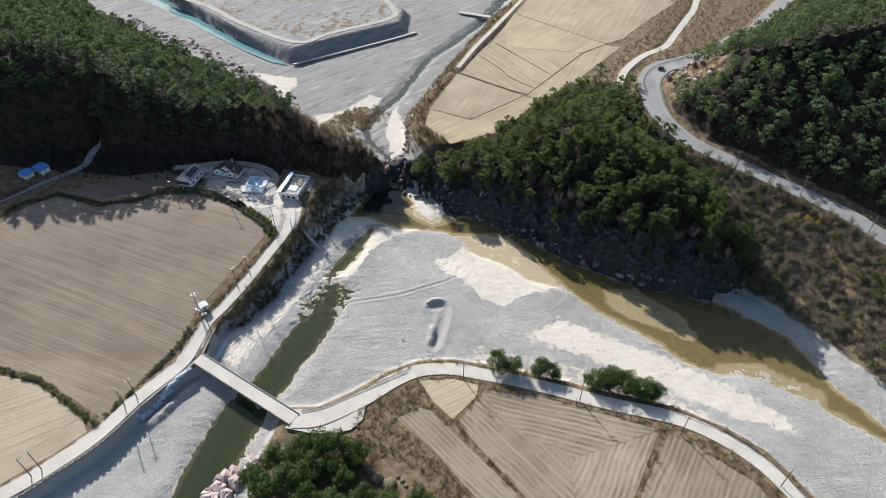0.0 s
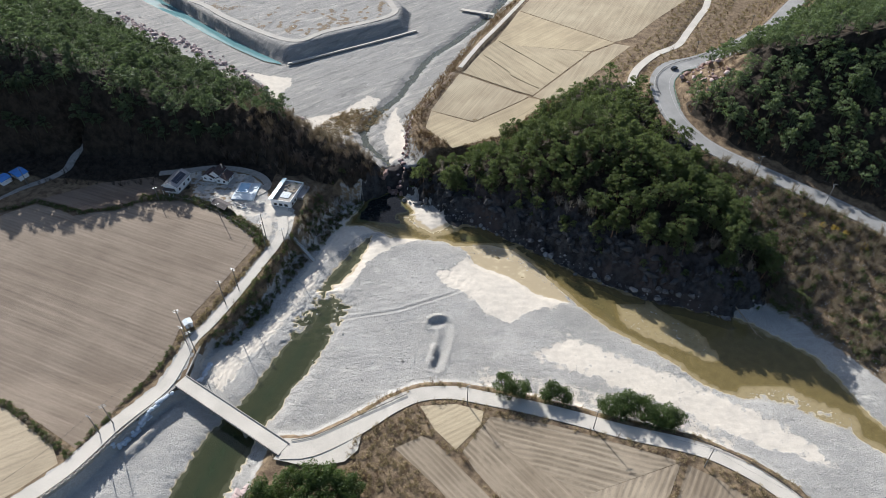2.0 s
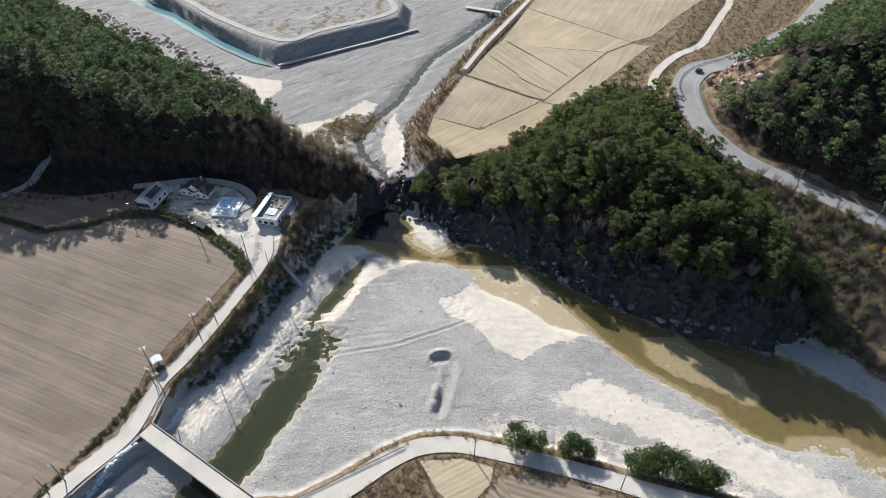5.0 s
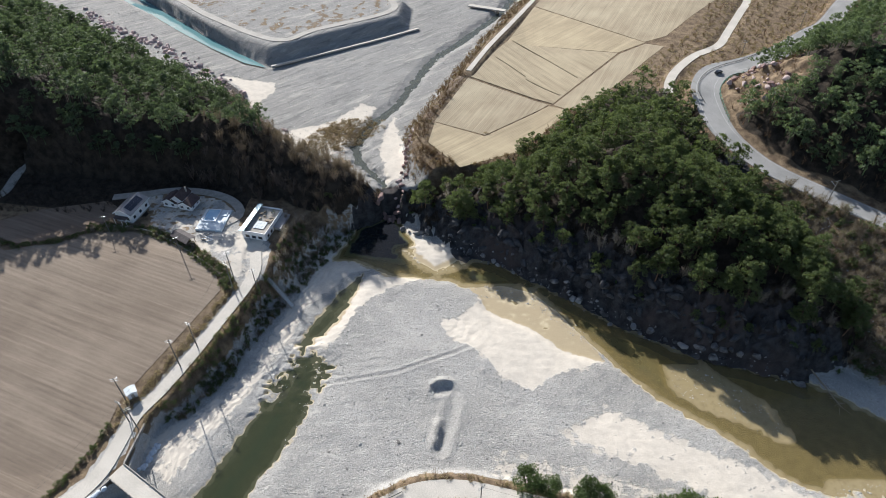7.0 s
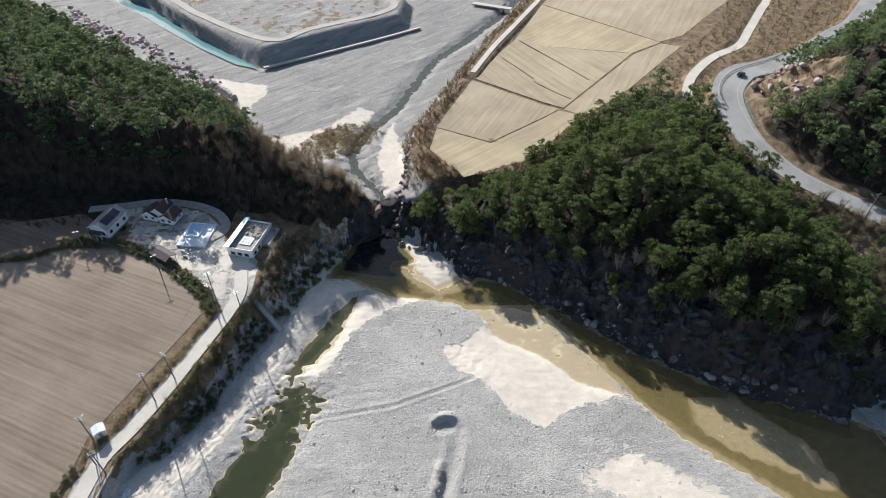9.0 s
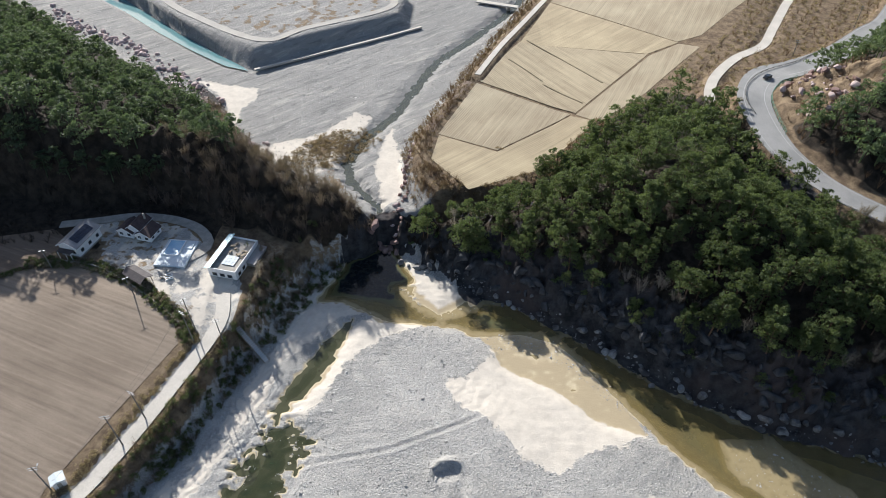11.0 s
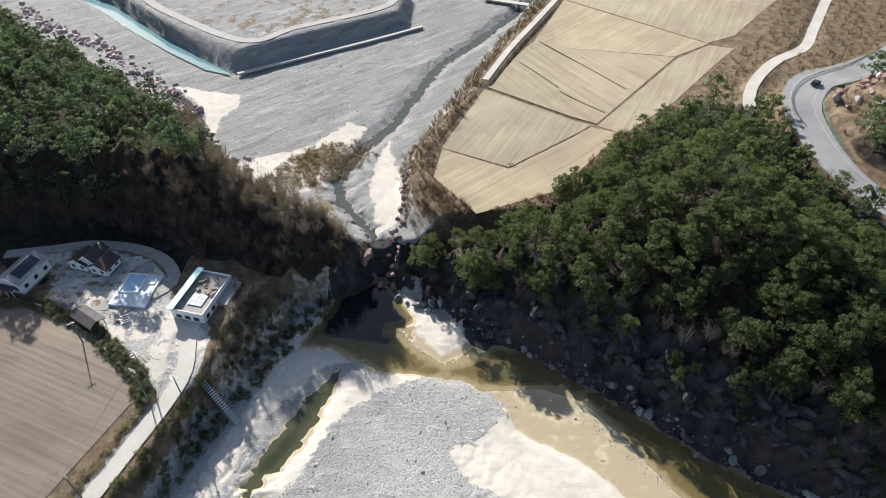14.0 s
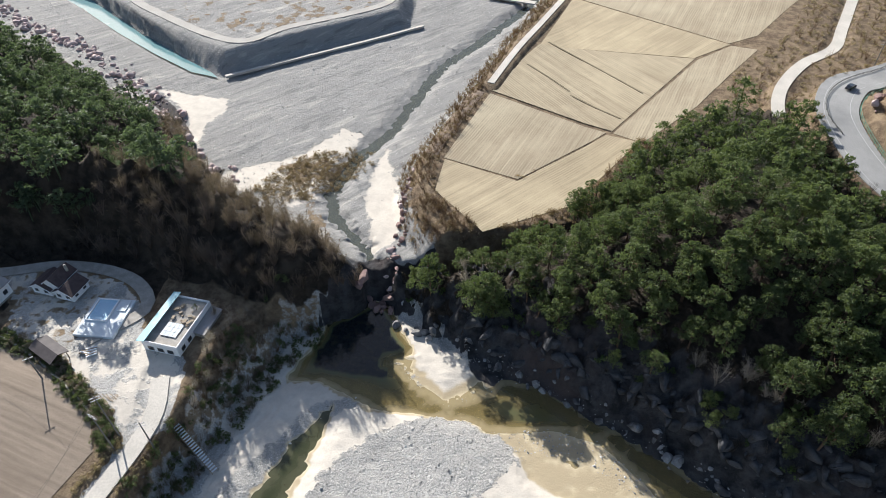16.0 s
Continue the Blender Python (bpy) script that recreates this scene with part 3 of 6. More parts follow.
    h = h + (1.3 + 0.5 * n4) * (1 - step(d + 0.5 * n4, 0.3, 3.0))
    # roads
    for line, half in ((ROAD_WEST, 2.6), (ROAD_EAST, 2.6), (HIGHWAY, 5.8), (LANE, 2.2), (DIKE_ROAD, 1.8), (VILLAGE_LANE, 1.8), (SHED_LANE, 2.0)):
        d, z = along(x, y, line)
        h = h + (z - 0.25 - h) * (1 - step(d, half + 0.2, half + 2.2))
    sand = np.zeros(x.shape)
    for num, p in enumerate(SANDS):
        wide = 1.5 if num == 1 else 1.0
        sand = np.maximum(sand, {1: 0.74, 4: 0.66, 6: 0.8}.get(num, 1.0) * step(-distance_inside(x, y, p), -3.6 * wide, 2.6 * wide))
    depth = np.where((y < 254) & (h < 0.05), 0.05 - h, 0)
    yard = distance_inside(x, y, YARD)
    s5 = distance_inside(x, y, TERRACE_WEST)
    dry = np.maximum.reduce([west_bank * (y > 150) * (y < 262), east_bank, upper_bank * (kl < 0.1), slope_east, ke * 0.9, ku * 0.95])
    dry = np.maximum(dry, 0.95 * (distance_inside(x, y, TERRACE_WEST) < 0) * (y < 264) * (along(x, y, ROAD_WEST)[0] > 3))
    dry = np.where(yard < 0, 0.1, dry)
    dry = np.where((west_bank > 0.02) & (y > 204) & (x > -68), 0.5 * (s5 < 8), dry)
    scree = 1 - step(np.hypot(x - 120, y - 300), 13, 20)
    dry = np.maximum(dry, 0.62 * (1 - step(np.hypot((x + 56) / 1.5, y - 300), 5, 11)))
    sand = np.where(yard < 0, 0.5 + 0.4 * n12, sand)
    dry = np.where(yard < 0, 0.1 + 0.3 * step(x, -88, -100) + 0.25 * n4, dry)
    strand = step(x, -4, 10) * (1 - step(x, 84, 96)) * (1 - step(distance_inside(x, y, TERRACE_EAST), 9, 17)) * (distance_inside(x, y, TERRACE_EAST) > 0.5)
    sand = np.maximum(sand, 0.5 * strand)
    sand = np.where((x > -71) & (x < -55) & (y > 210) & (y < 236) & (yard > 0), np.maximum(sand, 0.62), sand)
    for p in SHOALS[:1]:
        sand = np.maximum(sand, step(-distance_inside(x, y, p), -3.0, 2.0))
    dry = np.maximum(dry, 0.55 * kl * step(n12 + n40, 0.0, 0.7) * (s4 < -6))
    litter_shade = np.clip(east * (top > 4) + west * step(np.where(y > 300, back, 20) - np.interp(x, (-150, -105), (7, 1)), 0, 6) + far, 0, 1) * (1 - scree)
    litter_shade = np.maximum(litter_shade, 0.30 * slope_east)
    # Strip behind the village: the hill's shadow laid on as dark ground colour.
    litter_shade = np.maximum(litter_shade, 0.75 * (yard > 1.0) * step(y + 0.12 * x, 219, 224) * (x < -84) * (y < 300))
    dry = np.maximum(dry, scree)
    return h, dict(sand=sand, dry=dry, litter_shade=litter_shade, depth=np.clip(depth, 0, 3), rock=np.zeros(x.shape), silt=step(y, 256, 266)), levee_face


def height(x, y):
    return relief(np.atleast_1d(np.asarray(x, float)), np.atleast_1d(np.asarray(y, float)))[0]


def mesh_object(name, verts, faces, mat, smooth=False):
    me = bpy.data.meshes.new(name)
    me.from_pydata(verts, [], faces)
    me.materials.append(mat)
    if smooth:
        me.shade_smooth()
    return new(name, me)


def grid_lines(a, b, fine, lo, hi, coarse, end_lo, end_hi):
    mid = list(np.arange(a, b + 0.01, fine))
    left, right = list(np.arange(lo, a, coarse)), list(np.arange(b + coarse, hi, coarse))
    s, v = coarse, lo
    out_l, out_r = [], []
    while v > end_lo:
        s *= 1.28
        v -= s
        out_l.append(v)
    s, v = coarse, right[-1]
    while v < end_hi:
        s *= 1.28
        v += s
        out_r.append(v)
    return np.array(out_l[::-1] + left + mid + right + out_r)


def quad_mesh(name, verts, quads, mat):
    """A mesh from arrays of corners and faces of one kind."""
    me = bpy.data.meshes.new(name)
    n, m = len(verts), len(quads)
    me.vertices.add(n)
    me.vertices.foreach_set("co", np.ascontiguousarray(verts, np.float32).ravel())
    k = quads.shape[1]
    me.loops.add(m * k)
    me.loops.foreach_set("vertex_index", np.ascontiguousarray(quads, np.int32).ravel())
    me.polygons.add(m)
    me.polygons.foreach_set("loop_start", np.arange(0, m * k, k, dtype=np.int32))
    me.polygons.foreach_set("loop_total", np.full(m, k, np.int32))
    me.materials.append(mat)
    me.update(calc_edges=True)
    return me


def build_ground():
    xs = grid_lines(-130, 150, 1.0, -260, 250, 1.6, -2600, 2600)
    ys = grid_lines(84, 300, 1.0, 40, 500, 1.6, -2600, 2600)
    gx, gy = np.meshgrid(xs, ys)
    h, masks, face = relief(gx, gy)
    zx, zy = np.gradient(h, ys, xs)
    steep = np.hypot(zx, zy)
    shore = 3.2 * (1 - step(gy, 238, 252)) - distance_inside(gx, gy, HILL_EAST)
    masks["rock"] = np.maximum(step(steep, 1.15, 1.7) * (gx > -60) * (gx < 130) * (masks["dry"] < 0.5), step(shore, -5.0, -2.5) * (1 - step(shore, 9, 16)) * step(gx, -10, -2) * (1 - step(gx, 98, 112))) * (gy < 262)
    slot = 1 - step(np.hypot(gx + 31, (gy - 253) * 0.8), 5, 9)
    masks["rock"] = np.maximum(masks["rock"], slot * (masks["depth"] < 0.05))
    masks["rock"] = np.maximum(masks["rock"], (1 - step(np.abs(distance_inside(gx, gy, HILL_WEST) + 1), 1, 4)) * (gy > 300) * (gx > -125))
    wash = distance_inside(gx, gy, TERRACE_WEST)
    strand = step(-distance_inside(gx, gy, SANDS[4]), -6, 1) * (h > 0.15) * (gy < 232)

    def finer(v):
        """The fine stretch of a grid line, with the middles between its steps."""
        mid = (v[:-1] + v[1:]) / 2
        return np.sort(np.concatenate([v, mid[np.diff(v) < 1.01]]))

    def resample(a):
        k = np.searchsorted(xs, fx, "right").clip(1, len(xs) - 1)
        f = (fx - xs[k - 1]) / (xs[k] - xs[k - 1])
        a = a[:, k - 1] * (1 - f) + a[:, k] * f
        k = np.searchsorted(ys, fy, "right").clip(1, len(ys) - 1)
        f = ((fy - ys[k - 1]) / (ys[k] - ys[k - 1]))[:, None]
        return a[k - 1] * (1 - f) + a[k] * f

    fx, fy = finer(xs), finer(ys)
    h, wash, strand = resample(h), resample(wash), resample(strand)
    masks = {k: resample(a) for k, a in masks.items()}
    gx, gy = np.meshgrid(fx, fy)
    # cobbles heaped in low ridges on the bar, rills along the foot of the west bank
    gravel = step(h, 0.1, 0.35) * (1 - step(h, 1.9, 2.6)) * (gy < 240) * (gy > 84) * (gx > -130) * (gx < 150) * (1 - masks["sand"])
    h = h + gravel * (0.055 * rough_noise(gx, gy, 2.6) + 0.05 * rough_noise(gy, gx, 1.7))
    d = along(gx, gy, WHEEL_TRACK)[0]
    h = h + gravel * (0.16 * (1 - step(np.abs(d - 1.1), 0.1, 0.7)) - 0.14 * (1 - step(d, 0.2, 0.8)))
    scarp = np.exp(-((gx + 3) ** 2 + (gy - 191) ** 2) / 90.0) * masks["sand"]
    h = h + scarp * 0.2 * np.abs(np.sin(0.9 * (gx - 0.5 * gy) + 1.5 * rough_noise(gx, gy, 8)))
    roll = np.sin(wash * 1.9 + 2.2 * rough_noise(gx, gy, 14) + 0.8 * rough_noise(gy, gx, 5))
    h = h + strand * (0.30 * np.abs(roll) + 0.06 * rough_noise(gx, gy, 2.2))
    v = np.stack([gx, gy, h], -1).reshape(-1, 3)
    ny, nx = gx.shape
    i = (np.arange(ny - 1)[:, None] * nx + np.arange(nx - 1)[None, :]).ravel()
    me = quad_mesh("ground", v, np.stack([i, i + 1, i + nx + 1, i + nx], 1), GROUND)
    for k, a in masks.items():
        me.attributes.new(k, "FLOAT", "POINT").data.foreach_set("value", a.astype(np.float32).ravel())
    me.shade_smooth()
    return tagged(new("ground", me), "cobbled river bed, sand bars and wooded valley slopes", "ground", kind="structure")


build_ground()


def ribbon(name, line, half, mat, thick=0.3, lift=0.0, gap=2.5):
    """A slab that follows a line."""
    pts = smooth_line(line, gap)
    bm = bmesh.new()
    rows = []
    for i, p in enumerate(pts):
        a, b = pts[max(0, i - 1)], pts[min(len(pts) - 1, i + 1)]
        t = Vector((b[0] - a[0], b[1] - a[1], 0)).normalized()
        n = Vector((-t.y, t.x, 0))
        w = half(i / (len(pts) - 1)) if callable(half) else half
        c = Vector((p[0], p[1], p[2] + lift))
        rows.append([bm.verts.new(c + n * w), bm.verts.new(c - n * w), bm.verts.new(c - n * w - Vector((0, 0, thick))), bm.verts.new(c + n * w - Vector((0, 0, thick)))])
    for r, s in zip(rows, rows[1:]):
        for j in range(4):
            bm.faces.new((r[j], s[j], s[(j + 1) % 4], r[(j + 1) % 4]))
    bm.faces.new(rows[0][::-1])
    bm.faces.new(rows[-1])
    bmesh.ops.recalc_face_normals(bm, faces=bm.faces)
    me = bpy.data.meshes.new(name)
    bm.to_mesh(me)
    bm.free()
    me.materials.append(mat)
    return new(name, me)


tagged(ribbon("road_west", ROAD_WEST, lambda u: 2.5 - 0.5 * min(1, max(0, (u - 0.5) * 6)), CONCRETE), "pale concrete farm road along the river bank", "road", kind="structure")
tagged(ribbon("road_east", ROAD_EAST, lambda u: 3.6 - 1.0 * min(1, u * 4), CONCRETE), "pale concrete farm road past the river field", "road", kind="structure")
tagged(ribbon("road_highway", HIGHWAY, lambda u: 4.4 + 1.9 * max(0.0, 1 - abs(u - 0.62) / 0.13), ASPHALT), "grey asphalt two-lane road winding round the hill", "road", kind="structure")
tagged(ribbon("road_lane", LANE, 2.0, CONCRETE), "narrow pale concrete lane beside the paddies", "road", kind="structure")
tagged(ribbon("road_dike", DIKE_ROAD, 1.25, CONCRETE), "narrow concrete road on the river dike", "road", kind="structure")
tagged(ribbon("road_shed", SHED_LANE, 2.0, CONCRETE_OLD), "worn concrete lane past the blue sheds", "road", kind="structure")
tagged(ribbon("road_village", VILLAGE_LANE, 1.7, CONCRETE_OLD), "worn concrete lane behind the houses", "road", kind="structure")

def patch(name, outline, mat, level, gap=4.0, lift=0.10, label="", category="field"):
    """Land inside an outline, laid over the ground."""
    bm = bmesh.new()
    f = bm.faces.new([bm.verts.new((x, y, 0)) for x, y in outline])
    bm.normal_update()
    if f.normal.z < 0:
        bmesh.ops.reverse_faces(bm, faces=[f])
    bmesh.ops.triangulate(bm, faces=bm.faces[:])
    px, py = [p[0] for p in outline], [p[1] for p in outline]
    for k, (lo, hi) in enumerate(((min(px), max(px)), (min(py), max(py)))):
        for c in np.arange(lo + gap, hi, gap):
            co, no = [0, 0, 0], [0, 0, 0]
            co[k], no[k] = c, 1
            bmesh.ops.bisect_plane(bm, geom=bm.verts[:] + bm.edges[:] + bm.faces[:], plane_co=co, plane_no=no)
    xy = np.array([v.co[:2] for v in bm.verts])
    z = level(xy[:, 0], xy[:, 1])
    for v, c in zip(bm.verts, z):
        v.co.z = c + lift
    me = bpy.data.meshes.new(name)
    bm.to_mesh(me)
    bm.free()
    me.materials.append(mat)
    return tagged(new(name, me), label, category, kind="structure")


def grow(outline, d):
    """The outline moved outwards by d."""
    area = sum(a[0] * b[1] - b[0] * a[1] for a, b in zip(outline, outline[1:] + outline[:1]))
    k = d if area > 0 else -d
    out = []
    for i, p in enumerate(outline):
        a, b = outline[i - 1], outline[(i + 1) % len(outline)]
        u, w = Vector((p[0] - a[0], p[1] - a[1])).normalized(), Vector((b[0] - p[0], b[1] - p[1])).normalized()
        n = Vector((u.y + w.y, -u.x - w.x))
        n = n / max(0.5, n.dot(Vector((u.y, -u.x))))
        out.append((p[0] + n.x * k, p[1] + n.y * k))
    return out


def water_sheet(name, outline, mat, level, gap, label):
    ob = patch(name, outline, mat, lambda x, y: np.full(x.shape, level), gap, 0.0, label, "water")
    co = np.array([v.co[:2] for v in ob.data.vertices])
    deep = np.clip(level - height(co[:, 0], co[:, 1]), 0, 3)
    ob.data.attributes.new("depth", "FLOAT", "POINT").data.foreach_set("value", deep.astype(np.float32))
    return ob


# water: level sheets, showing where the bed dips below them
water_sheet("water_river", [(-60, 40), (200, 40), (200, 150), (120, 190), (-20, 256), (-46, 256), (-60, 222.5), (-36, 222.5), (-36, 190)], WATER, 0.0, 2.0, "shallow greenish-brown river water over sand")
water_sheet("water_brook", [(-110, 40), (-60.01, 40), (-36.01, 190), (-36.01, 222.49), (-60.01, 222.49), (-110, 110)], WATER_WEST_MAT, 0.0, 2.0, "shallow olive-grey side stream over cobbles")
water_sheet("water_channel", TURQ, TURQUOISE, 12.1, 4.0, "turquoise water in a diverted channel")
tagged(ribbon("water_stream", UPPER_STREAM[1:], lambda u: 2.2 + 2.6 * min(1, u * 3), WATER_UP, 0.02, -0.27), "thin stream running over gravel to the falls", "water", kind="structure")


def low_level(x, y):
    return np.full(x.shape, 3.9)


patch("field_west", [(-215, 190), (-202, 206), (-194, 218), (-184, 225), (-172, 221), (-164, 217), (-155, 220), (-148, 221), (-139, 227), (-121, 229), (-101, 220), (-86, 208), (-82.5, 201), (-91, 182), (-101, 160),
                    (-101.5, 150), (-106, 140), (-118, 113), (-129, 119), (-149, 130), (-162, 133), (-215, 140)], SOIL, terrace_level, label="broad brown tilled field with straight rows")
patch("field_upper", [(-215, 204), (-199, 214), (-184, 228), (-163, 240), (-139, 246), (-131, 240), (-137, 230), (-146, 224), (-162, 221), (-173, 225), (-184, 227)], SOIL_UP, terrace_level, label="small brown tilled field under the hill")
patch("field_south", [(-215, 132), (-162, 130), (-148, 127), (-126, 114), (-121.5, 108), (-130, 99), (-142, 88), (-180, 62), (-215, 60)], STUBBLE, terrace_level, label="pale mown field beside the road")
patch("field_plot", [(-12, 131.5), (0, 132.5), (9, 130), (8, 125), (0, 116), (-7, 123)], STUBBLE_P, low_level, label="small pale dry plot beside the road", lift=0.14)
patch("field_river_east", [(38, 102), (69, 113.3), (56, 90), (40, 56), (36, 56)], STUBBLE_E, low_level, label="brown stubble field with curving rows")
patch("field_river_north", [(11, 128), (31, 125.5), (57, 117.5), (69, 113.5), (38, 102.02), (16, 116)], STUBBLE_N, low_level, label="brown stubble headland with rows along the road")
patch("field_river_west", [(9, 125), (11, 127.9), (16, 115.98), (37.98, 102), (35.98, 56), (30, 56), (23, 89), (6, 109), (2, 115.5)], STUBBLE_W, low_level, label="brown stubble field with long slanting rows")
patch("field_strip", [(-19, 116), (-11, 120.5), (-7, 119), (23, 87), (30, 56), (10, 56), (9, 87), (-5, 103)], STUBBLE_S, low_level, label="narrow brown stubble strip with long rows")
patch("field_corner", [(71, 112.5), (79, 108), (94, 96), (99, 88), (112, 62), (60, 62), (58, 90)], STUBBLE_C, low_level, label="brown stubble field in the bend of the road")
for nm, ol, mt in (("paddy_front", [(-3, 264), (-16, 281), (-14, 295.5), (7, 285), (36, 309.5), (44, 305), (20, 275)], PADDY_B),
                   ("paddy_middle", [(-14, 297.5), (0, 336), (35, 311.5), (7, 287.5)], PADDY),
                   ("paddy_long", [(1, 339), (8, 355), (16, 352), (34, 324), (37, 313)], PADDY_C),
                   ("paddy_rows", [(9, 356), (20, 376), (73, 356.5), (38, 313), (35, 325), (17, 353)], PADDY_C),
                   ("paddy_back", [(21, 377), (38, 421), (88, 366), (74, 358)], PADDY_B),
                   ("paddy_side", [(39, 311), (75, 355), (89, 364), (96, 360), (84, 346), (66, 324), (46, 305.5)], PADDY),
                   ("paddy_far", [(39, 423), (66, 480), (175, 480), (150, 432), (100, 372), (89, 367.5)], PADDY)):
    patch(nm, grow(ol, 0.65), mt, paddy_level, 5.0, 0.12 if nm != "paddy_long" else 0.3, label="straw-coloured mown paddy with harvester rows", category="paddy")
patch("field_ridged", [(-22.6, 300.0), (-16.9, 298.4), (-2.4, 337.4), (-7.0, 341.3)], SOIL_UP, lambda x, y: height(x, y), 2.5, 0.15, "small dark ridged vegetable plot beside the dike")
for ln in ([(13.9, 359.2, 17.76), (20.9, 349.1, 17.76), (27.4, 338.8, 17.76)],
           [(28.2, 335.2, 17.76), (35.3, 326.4, 18.23), (41.7, 319.2, 18.82)],
           [(23.3, 378.3, 17.76), (37.1, 357.9, 18.4), (51.5, 334.5, 19.7)],
           [(6.2, 345.9, 17.76), (17.9, 340.2, 17.76), (28.2, 335.2, 17.76)]):
    tagged(ribbon("trim_bund", ln, 0.28, BUND, 0.3, 0.03), "low dark earth bund between paddy strips", "bund", kind="structure")
patch("pavement_apron", [(-56, 111), (-48, 109.5), (-40, 109.5), (-34, 111), (-30.5, 115), (-30, 120), (-34, 122), (-42, 118), (-52, 118)], CONCRETE, lambda x, y: 4.60 - 0.02 * (x + 45), 4.0, 0.0, "pale concrete apron at the end of the bridge", "pavement")
tagged(ribbon("road_track", [(-215, 455, 19.2), (-173, 429, 19.2), (-146, 404, 19.2), (-102, 374, 19.2), (-82, 387.5, 19.2), (-46, 411, 19.2), (-46, 430, 19.2), (-62, 460, 19.2)], 2.0, SAND_TRACK, 0.2, 0.05), "pale dirt track along the levee top", "track", kind="structure")

# ---- trees ----
def tuft_cloud(rng, centres, radii, count, size, flat=0.6):
    """Small leaf cards round the centres, turned every way; returns corners and faces."""
    v = []
    for c, r in zip(centres, radii):
        n = max(4, int(count))
        d = rng.normal(size=(n, 3))
        d /= np.linalg.norm(d, axis=1, keepdims=True)
        d *= (rng.uniform(0.45, 1.0, (n, 1))) ** 0.6
        p = c + d * np.array([r, r, r * flat])
        a = d * 0.6 + rng.normal(size=(n, 3)) * 0.7 + np.array([0, 0, 0.25])
        a /= np.linalg.norm(a, axis=1, keepdims=True)
        u = np.cross(a, rng.normal(size=(n, 3)))
        u /= np.linalg.norm(u, axis=1, keepdims=True)
        w = np.cross(a, u)
        s = size * rng.uniform(0.6, 1.3, (n, 1))
        v.append(np.stack([p - u * s, p - w * s * 0.6 + a * s * 0.2, p + u * s], 1))
    v = np.concatenate(v).reshape(-1, 3)
    return v, np.arange(len(v)).reshape(-1, 3)


def limb(a, b, ra, rb, sides=5):
    """A tapered stick between two points."""
    a, b = np.array(a, float), np.array(b, float)
    d = (b - a) / (np.linalg.norm(b - a) + 1e-9)
    u = np.cross(d, (0.3, 0.9, 0.1))
    u /= np.linalg.norm(u)
    w = np.cross(d, u)
    ang = np.arange(sides) * 6.2832 / sides
    ring = np.cos(ang)[:, None] * u + np.sin(ang)[:, None] * w
    v = np.concatenate([a + ring * ra, b + ring * rb])
    i = np.arange(sides)
    j = (i + 1) % sides
    return v, np.concatenate([np.stack([i, j, j + sides], 1), np.stack([i, j + sides, i + sides], 1)])


def join(parts):
    vs, fs, n = [], [], 0
    for v, f in parts:
        vs.append(v)
        fs.append(f + n)
        n += len(v)
    return np.concatenate(vs), np.concatenate(fs)


def pine_arrays(seed, tall, wide, clumps, cards, size):
    """A red pine: bare leaning trunk below, layered uneven crown above."""
    rng = np.random.default_rng(seed)
    lean = rng.normal(size=2) * 0.05 * tall
    top = np.array([lean[0], lean[1], tall * 0.93])
    sticks = [limb((0, 0, -0.8), top * 0.55, 0.022 * tall, 0.016 * tall), limb(top * 0.55, top, 0.016 * tall, 0.005 * tall)]
    centres, radii = [], []
    for i in range(clumps):
        u = (i + rng.uniform(0, 1)) / clumps
        z = tall * (0.36 + 0.60 * u)
        spread = wide * (1.0 - 0.75 * u ** 1.6) * rng.uniform(0.3, 1.2)
        a = i * 2.4 + rng.uniform(-0.5, 0.5)
        c = np.array([lean[0] * u + spread * math.cos(a), lean[1] * u + spread * math.sin(a), z])
        centres.append(c)
        radii.append(wide * rng.uniform(0.24, 0.46) * (1.05 - 0.4 * u))
        if i % 2 == 0:
            sticks.append(limb((lean[0] * u, lean[1] * u, z - 0.08 * tall), c, 0.006 * tall, 0.003 * tall, 4))
    return tuft_cloud(rng, centres, radii, cards, size, 0.30), join(sticks)


def bush_arrays(seed, tall, wide, clumps, cards, size):
    rng = np.random.default_rng(seed)
    centres, radii, sticks = [], [], []
    for i in range(clumps):
        a, r = rng.uniform(0, 6.28), wide * math.sqrt(rng.uniform(0, 1)) * 0.75
        z = tall * (0.25 + 0.55 * rng.uniform(0, 1)) * (1 - 0.35 * (r / wide) ** 2)
        centres.append(np.array([r * math.cos(a), r * math.sin(a), z]))
        radii.append(wide * rng.uniform(0.25, 0.42))
        if i % 3 == 0:
            sticks.append(limb((0, 0, -0.5), centres[-1], 0.02 * tall, 0.006 * tall, 4))
    return tuft_cloud(rng, centres, radii, cards, size, 0.75), join(sticks)


